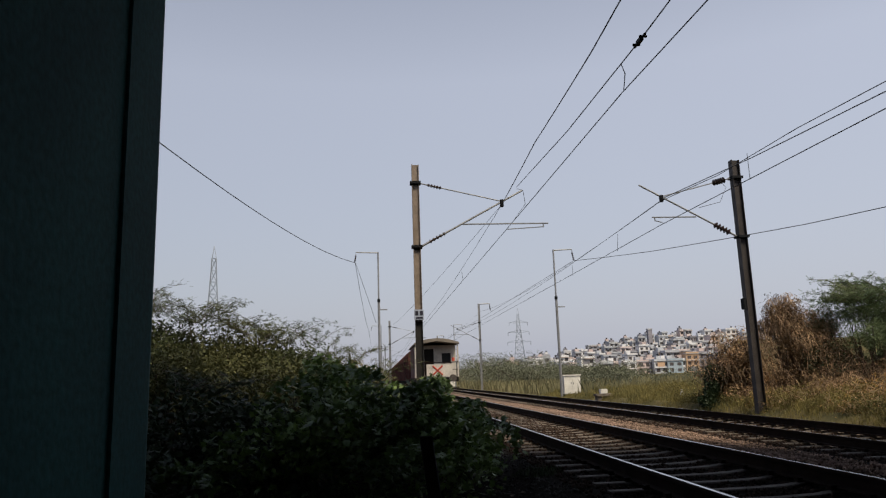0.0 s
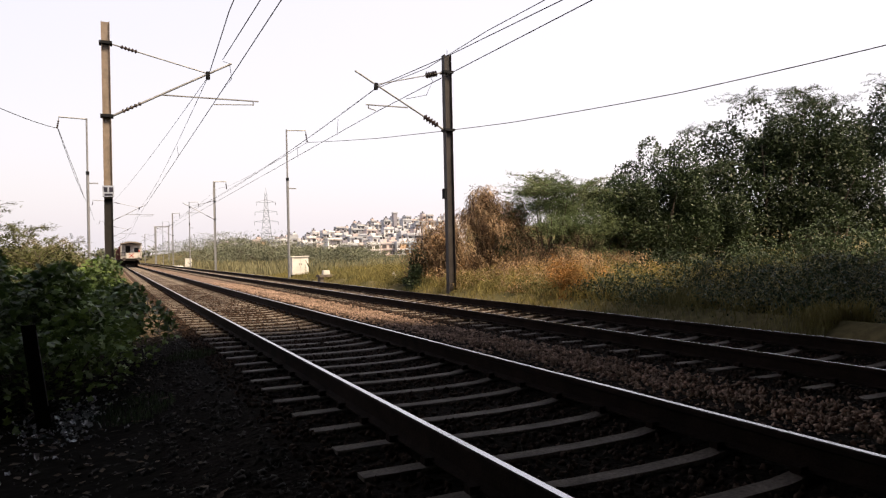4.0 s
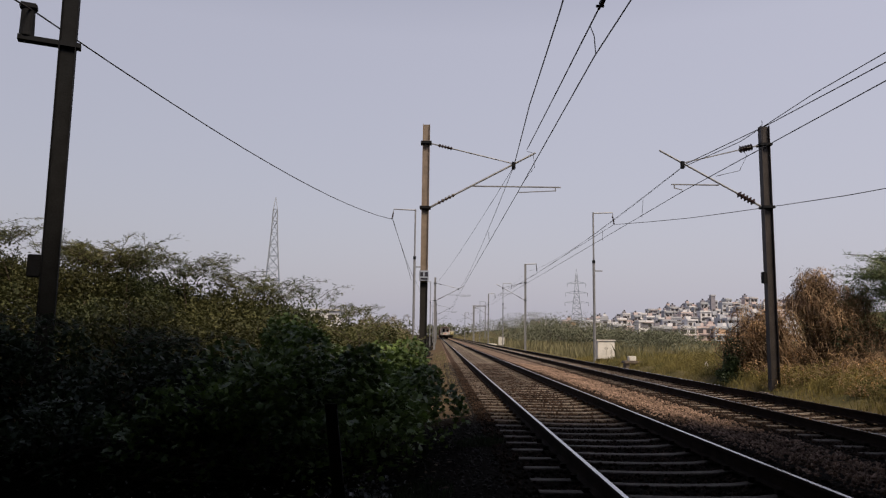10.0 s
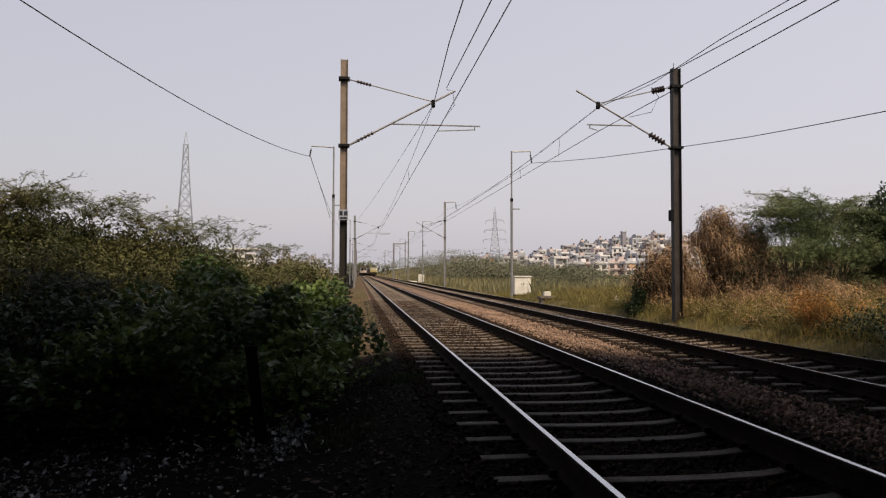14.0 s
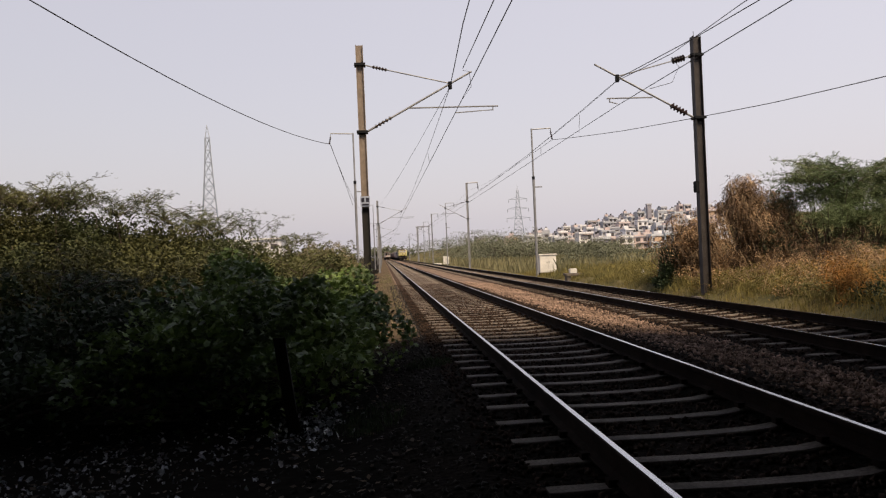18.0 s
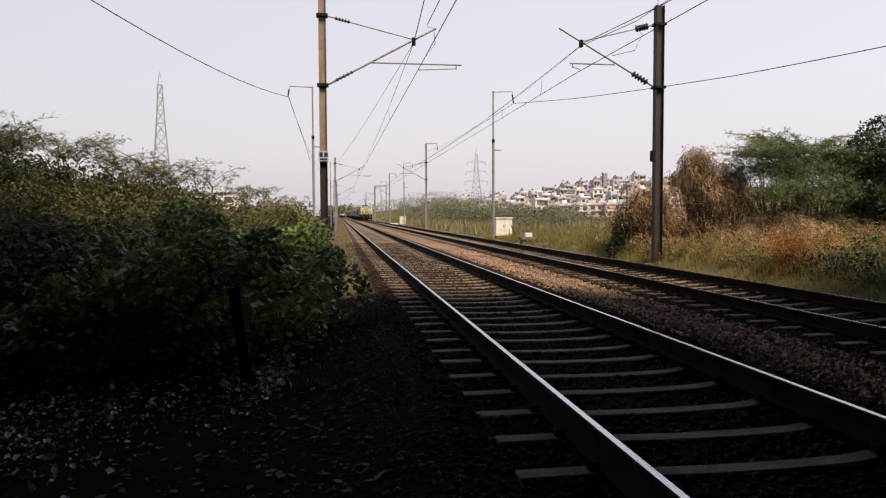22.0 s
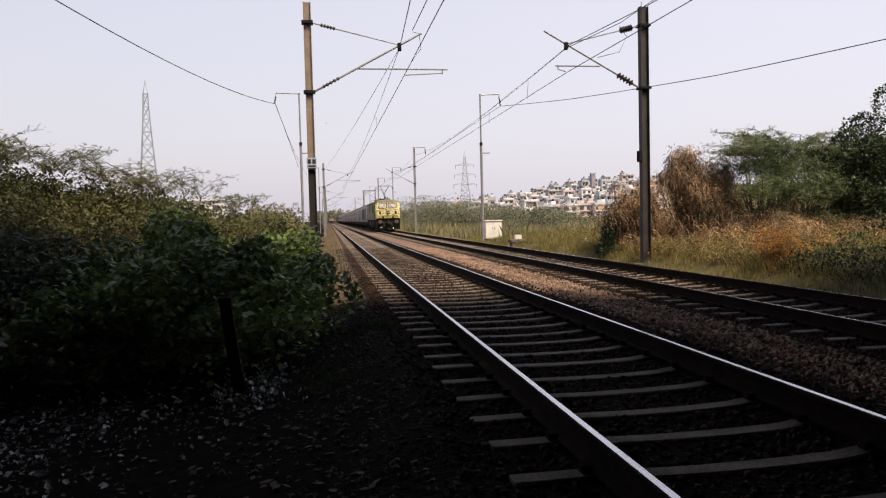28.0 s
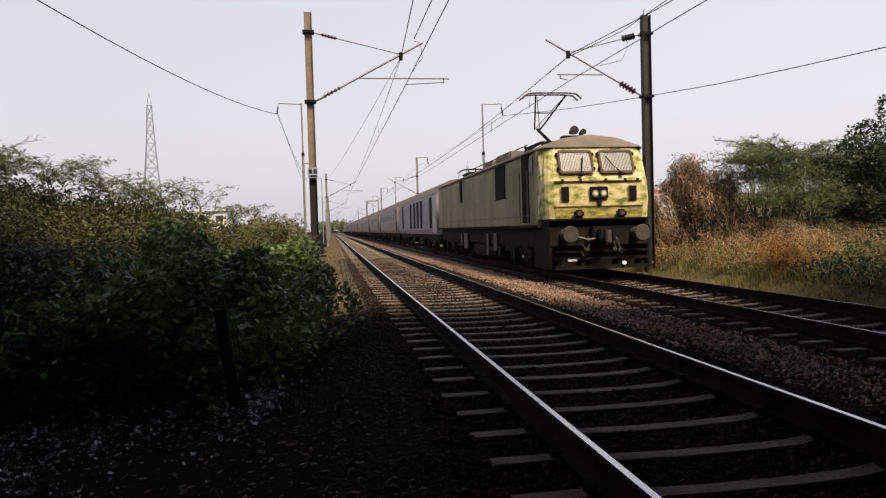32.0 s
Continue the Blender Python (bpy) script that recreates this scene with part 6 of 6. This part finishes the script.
def coach(paint, label, power=False):
    """A bogie passenger coach; y = 0 is its front end."""
    L = 22.0
    t = thing("passenger_coach", 0, 0, 0, label, "railway coach", "coaches of the express train")
    prof = [(-1.42, 1.0), (-1.52, 1.25), (-1.52, 2.9), (-1.45, 3.25), (-1.2, 3.62), (-0.7, 3.86), (0, 3.95), (0.7, 3.86), (1.2, 3.62), (1.45, 3.25), (1.52, 2.9), (1.52, 1.25), (1.42, 1.0)]
    part("body", prism(bmesh.new(), prof, 0.35, L - 0.35), paint, t)
    part("roof", prism(bmesh.new(), [(-1.47, 3.24), (-1.22, 3.64), (-0.71, 3.885), (0, 3.975), (0.71, 3.885), (1.22, 3.64), (1.47, 3.24), (1.2, 3.5), (0, 3.8), (-1.2, 3.5)], 0.3, L - 0.3), LOCOROOF, t, "dusty grey coach roof")
    for s in (-1, 1):
        x = s * 1.522
        if power:
            for y in (2.0, 6.2, 8.0, 9.8, 12.0, 17.5):
                part("louvre_door", boxes((min(x, x + s * .02), max(x, x + s * .02), y, y + 0.9, 1.35, 3.05)), UNDER, t, "dark louvred door")
            part("pale_band", boxes((min(x, x + s * .008), max(x, x + s * .008), 0.36, 1.6, 1.1, 3.1)), VANWHITE, t)
        else:
            part("waist_band", boxes((min(x, x + s * .006), max(x, x + s * .006), 0.5, L - 0.5, 2.0, 2.85)), COACHGREY, t, "grey window band")
            for i in range(9):
                y = 3.0 + i * 1.85
                part("window", boxes((min(x, x + s * .014), max(x, x + s * .014), y, y + 1.1, 2.1, 2.75)), DARKGLASS, t)
            for y in (0.9, L - 1.6):
                part("door", boxes((min(x, x + s * .014), max(x, x + s * .014), y, y + 0.7, 1.15, 3.05)), UNDER, t)
    part("underframe", boxes((-1.3, 1.3, 0.3, L - 0.3, 0.75, 0.998)), UNDER, t)
    part("vestibule", boxes((-0.6, 0.6, -0.1, 0.348, 1.1, 3.3), bev=0.04), UNDER, t)
    part("vestibule", boxes((-0.6, 0.6, L - 0.348, L + 0.1, 1.1, 3.3), bev=0.04), UNDER, t)
    part("battery_box", boxes((-1.3, 1.3, 7.2, 9.6, 0.35, 0.748), bev=0.05), UNDER, t)
    part("battery_box", boxes((-1.3, 1.3, 12.0, 13.6, 0.4, 0.748), bev=0.05), UNDER, t)
    for y in (3.2, L - 3.2):
        bogie(t, y)
    return t


def brake_van():
    """Goods guard's van with an open veranda at the rear; y = 0 is the rear end, it stretches towards +y."""
    t = thing("guards_brake_van", 0, 0, 0, "dirty white and maroon guard's van with a railed veranda", "railway wagon")
    L = 8.6
    part("body", boxes((-1.4, 1.4, 1.5, L - 1.4, 1.15, 3.3)), MAROON, t, "maroon wooden-sided cabin")
    part("end_wall", boxes((-1.4, 1.4, 1.42, 1.496, 1.15, 3.3)), VANWHITE, t, "dirty white end wall")
    part("roof", prism(bmesh.new(), [(-1.5, 3.3), (-1.45, 3.42), (-0.75, 3.62), (0, 3.7), (0.75, 3.62), (1.45, 3.42), (1.5, 3.3), (0, 3.5)], -0.1, L + 0.1), LOCOROOF, t, "curved grey roof")
    part("doorway", boxes((-0.75, -0.1, 1.405, 1.418, 1.2, 3.05)), UNDER, t, "dark open doorway")
    part("window", boxes((0.45, 1.05, 1.40, 1.418, 2.1, 2.75)), DARKGLASS, t)
    part("floor_frame", boxes((-1.4, 1.4, 0, L, 0.85, 1.148)), UNDER, t)
    for s in (-1, 1):
        part("corner_post", boxes((s * 1.38 - 0.05, s * 1.38 + 0.05, 0.02, 0.12, 1.15, 3.35)), VANWHITE, t)
    part("veranda_rail", boxes((-1.4, 1.4, 0.0, 0.05, 1.62, 1.66)), RUST, t)
    rail = part("veranda_rail", boxes((-1.4, 1.4, 0.0, 0.05, 2.08, 2.14)), RUST, t)
    for x in (-1.3, -0.9, -0.5, 0.5, 0.9, 1.3):
        part("rail_post", boxes((x - 0.02, x + 0.02, 0.002, 0.045, 1.15, 2.08)), RUST, rail)
    pn = part("rear_panel", boxes((-0.7, 1.0, -0.04, -0.002, 1.2, 2.0)), VANWHITE, t, "dirty white rear panel with a faded red cross")
    bm = bmesh.new()
    tube(bm, (-0.3, -0.05, 1.3), (0.35, -0.05, 1.9), 0.05, 6)
    tube(bm, (-0.3, -0.05, 1.9), (0.35, -0.05, 1.3), 0.05, 6)
    part("cross_mark", bm, SIGNALRED, pn, "faded red diagonal cross")
    for s in (-1, 1):
        part("buffer", tube(tube(bmesh.new(), (s * 0.98, 0, 1.08), (s * 0.98, -0.4, 1.08), 0.1, 10), (s * 0.98, -0.4, 1.08), (s * 0.98, -0.46, 1.08), 0.24, 16), BUFFER, t)
    part("tail_lamp", boxes((0.98, 1.16, -0.12, 0.0, 2.16, 2.4), bev=0.02), SIGNALRED, t)
    for y in (1.9, L - 1.9):
        wheelset(t, y, 0.46)
    for s in (-1, 1):
        part("step", boxes((s * 1.375 - 0.125, s * 1.375 + 0.125, 0.2, 1.2, 0.45, 0.5)), UNDER, t)
    return t


def wagon():
    t = thing("goods_wagon", 0, 0, 0, "maroon covered goods wagon", "railway wagon", "wagons of the goods train")
    L = 13.6
    prof = [(-1.5, 1.0), (-1.5, 3.1), (-1.1, 3.5), (0, 3.72), (1.1, 3.5), (1.5, 3.1), (1.5, 1.0)]
    part("body", prism(bmesh.new(), prof, 0.3, L - 0.3), MAROON, t)
    for s in (-1, 1):
        part("side_ribs", boxes(*[(min(s * 1.502, s * 1.58), max(s * 1.502, s * 1.58), 0.6 + i * 1.35, 0.7 + i * 1.35, 1.0, 3.1) for i in range(10)]), MAROON, t)
        part("door", boxes((min(s * 1.502, s * 1.55), max(s * 1.502, s * 1.55), 5.6, 7.9, 1.1, 3.0)), RUST, t)
    part("end_ribs", boxes(*[(x - 0.05, x + 0.05, 0.22, 0.298, 1.0, 3.2) for x in (-1.1, -0.4, 0.4, 1.1)]), MAROON, t)
    part("underframe", boxes((-1.3, 1.3, 0, L, 0.75, 0.998)), UNDER, t)
    for y in (2.2, L - 2.2):
        bogie(t, y, (-1.0, 1.0), 0.45)
    return t


def bird():
    """A small dark bird with spread wings, flying towards +y."""
    t = thing("bird", 0, 0, 0, "small dark bird gliding over the bushes", "bird")
    bm = bmesh.new()
    bmesh.ops.create_icosphere(bm, subdivisions=2, radius=1.0, matrix=Matrix.Diagonal((0.05, 0.16, 0.045, 1)))
    part("body", bm, TAR, t, smooth=True)
    for s in (-1, 1):
        bm = bmesh.new()
        up = [bm.verts.new(p) for p in ((s * 0.03, 0.08, 0.02), (s * 0.16, 0.09, 0.09), (s * 0.36, -0.03, 0.05), (s * 0.17, -0.06, 0.085), (s * 0.03, -0.07, 0.02))]
        lo = [bm.verts.new(v.co - Vector((0, 0, 0.012))) for v in up]
        bm.faces.new(up)
        bm.faces.new(lo[::-1])
        for k in range(5):
            bm.faces.new((up[k], lo[k], lo[(k + 1) % 5], up[(k + 1) % 5]))
        bmesh.ops.recalc_face_normals(bm, faces=bm.faces)
        part("wing", bm, TAR, t)
    part("tail", boxes((-0.03, 0.03, -0.28, -0.13, -0.006, 0.006)), TAR, t)
    return t


# build ---------------------------------------------------------------------
build_ground()
build_bridge()
build_line()
build_plants()
build_town()
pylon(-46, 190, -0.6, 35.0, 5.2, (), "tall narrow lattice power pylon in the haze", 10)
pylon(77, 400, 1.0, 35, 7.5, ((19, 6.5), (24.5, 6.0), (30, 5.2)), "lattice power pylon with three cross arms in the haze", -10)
build_trackside()

LOCO = loco()
POWER_CAR = coach(COACHBLUE, "grey-blue generator coach with dark louvred doors", True)
COACHES = [coach(COACHRED, "faded red and grey passenger coach")]
for _ in range(11):
    COACHES.append(copy_thing(COACHES[0], Matrix.Identity(4)))
VAN = brake_van()
WAGONS = [wagon()]
for _ in range(7):
    WAGONS.append(copy_thing(WAGONS[0], Matrix.Identity(4)))

BIRD = bird()

NEAR_TRACK = build_track(0.0, 0.0, "nearer railway track with bright rails on concrete sleepers", True)
build_track(FAR_X, FAR_Z, "farther railway track with rails on concrete sleepers", False)
build_ballast()
build_near_stones(NEAR_TRACK)


def motions():
    """The express comes on at 16.7 m/s on the farther track; the goods train draws away on the nearer one."""
    times = [i * 1.0 for i in range(32)] + [31.5, 31.8, 31.9, 32.0]
    xf, xn = FAR_X + GAUGE / 2, GAUGE / 2
    offset = 18.9
    train = [(LOCO, 0.0), (POWER_CAR, offset)] + [(c, offset + 22.6 * (i + 1)) for i, c in enumerate(COACHES)]
    for ob, d in train:
        walk(ob, [(t, pose(xf, 18.4 + 16.65 * (32.0 - t) + d, FAR_Z)) for t in times])
    goods = [(VAN, 0.0)] + [(w, 9.2 + 14.0 * i) for i, w in enumerate(WAGONS)]
    early = [0.0, 0.1, 0.3] + [i * 1.0 for i in range(1, 33)]
    for ob, d in goods:
        walk(ob, [(t, pose(xn, 47.0 + 17.0 * t + d, 0.0)) for t in early])
    # the bird leaves a bush, glides past and goes off over the fields
    walk(BIRD, [(t, pose(x, y, z, 0, 0, -62)) for t, x, y, z in ((0.0, -30.0, 84.0, 1.6), (22.8, -30.0, 84.0, 1.6), (23.6, -21.5, 87.0, 8.0), (24.6, -16.9, 90.0, 11.5), (25.0, -15.7, 90.0, 11.8), (25.4, -14.8, 90.0, 11.8), (27.0, -8.0, 150.0, 22.0), (32.0, 40.0, 420.0, 40.0))])


motions()
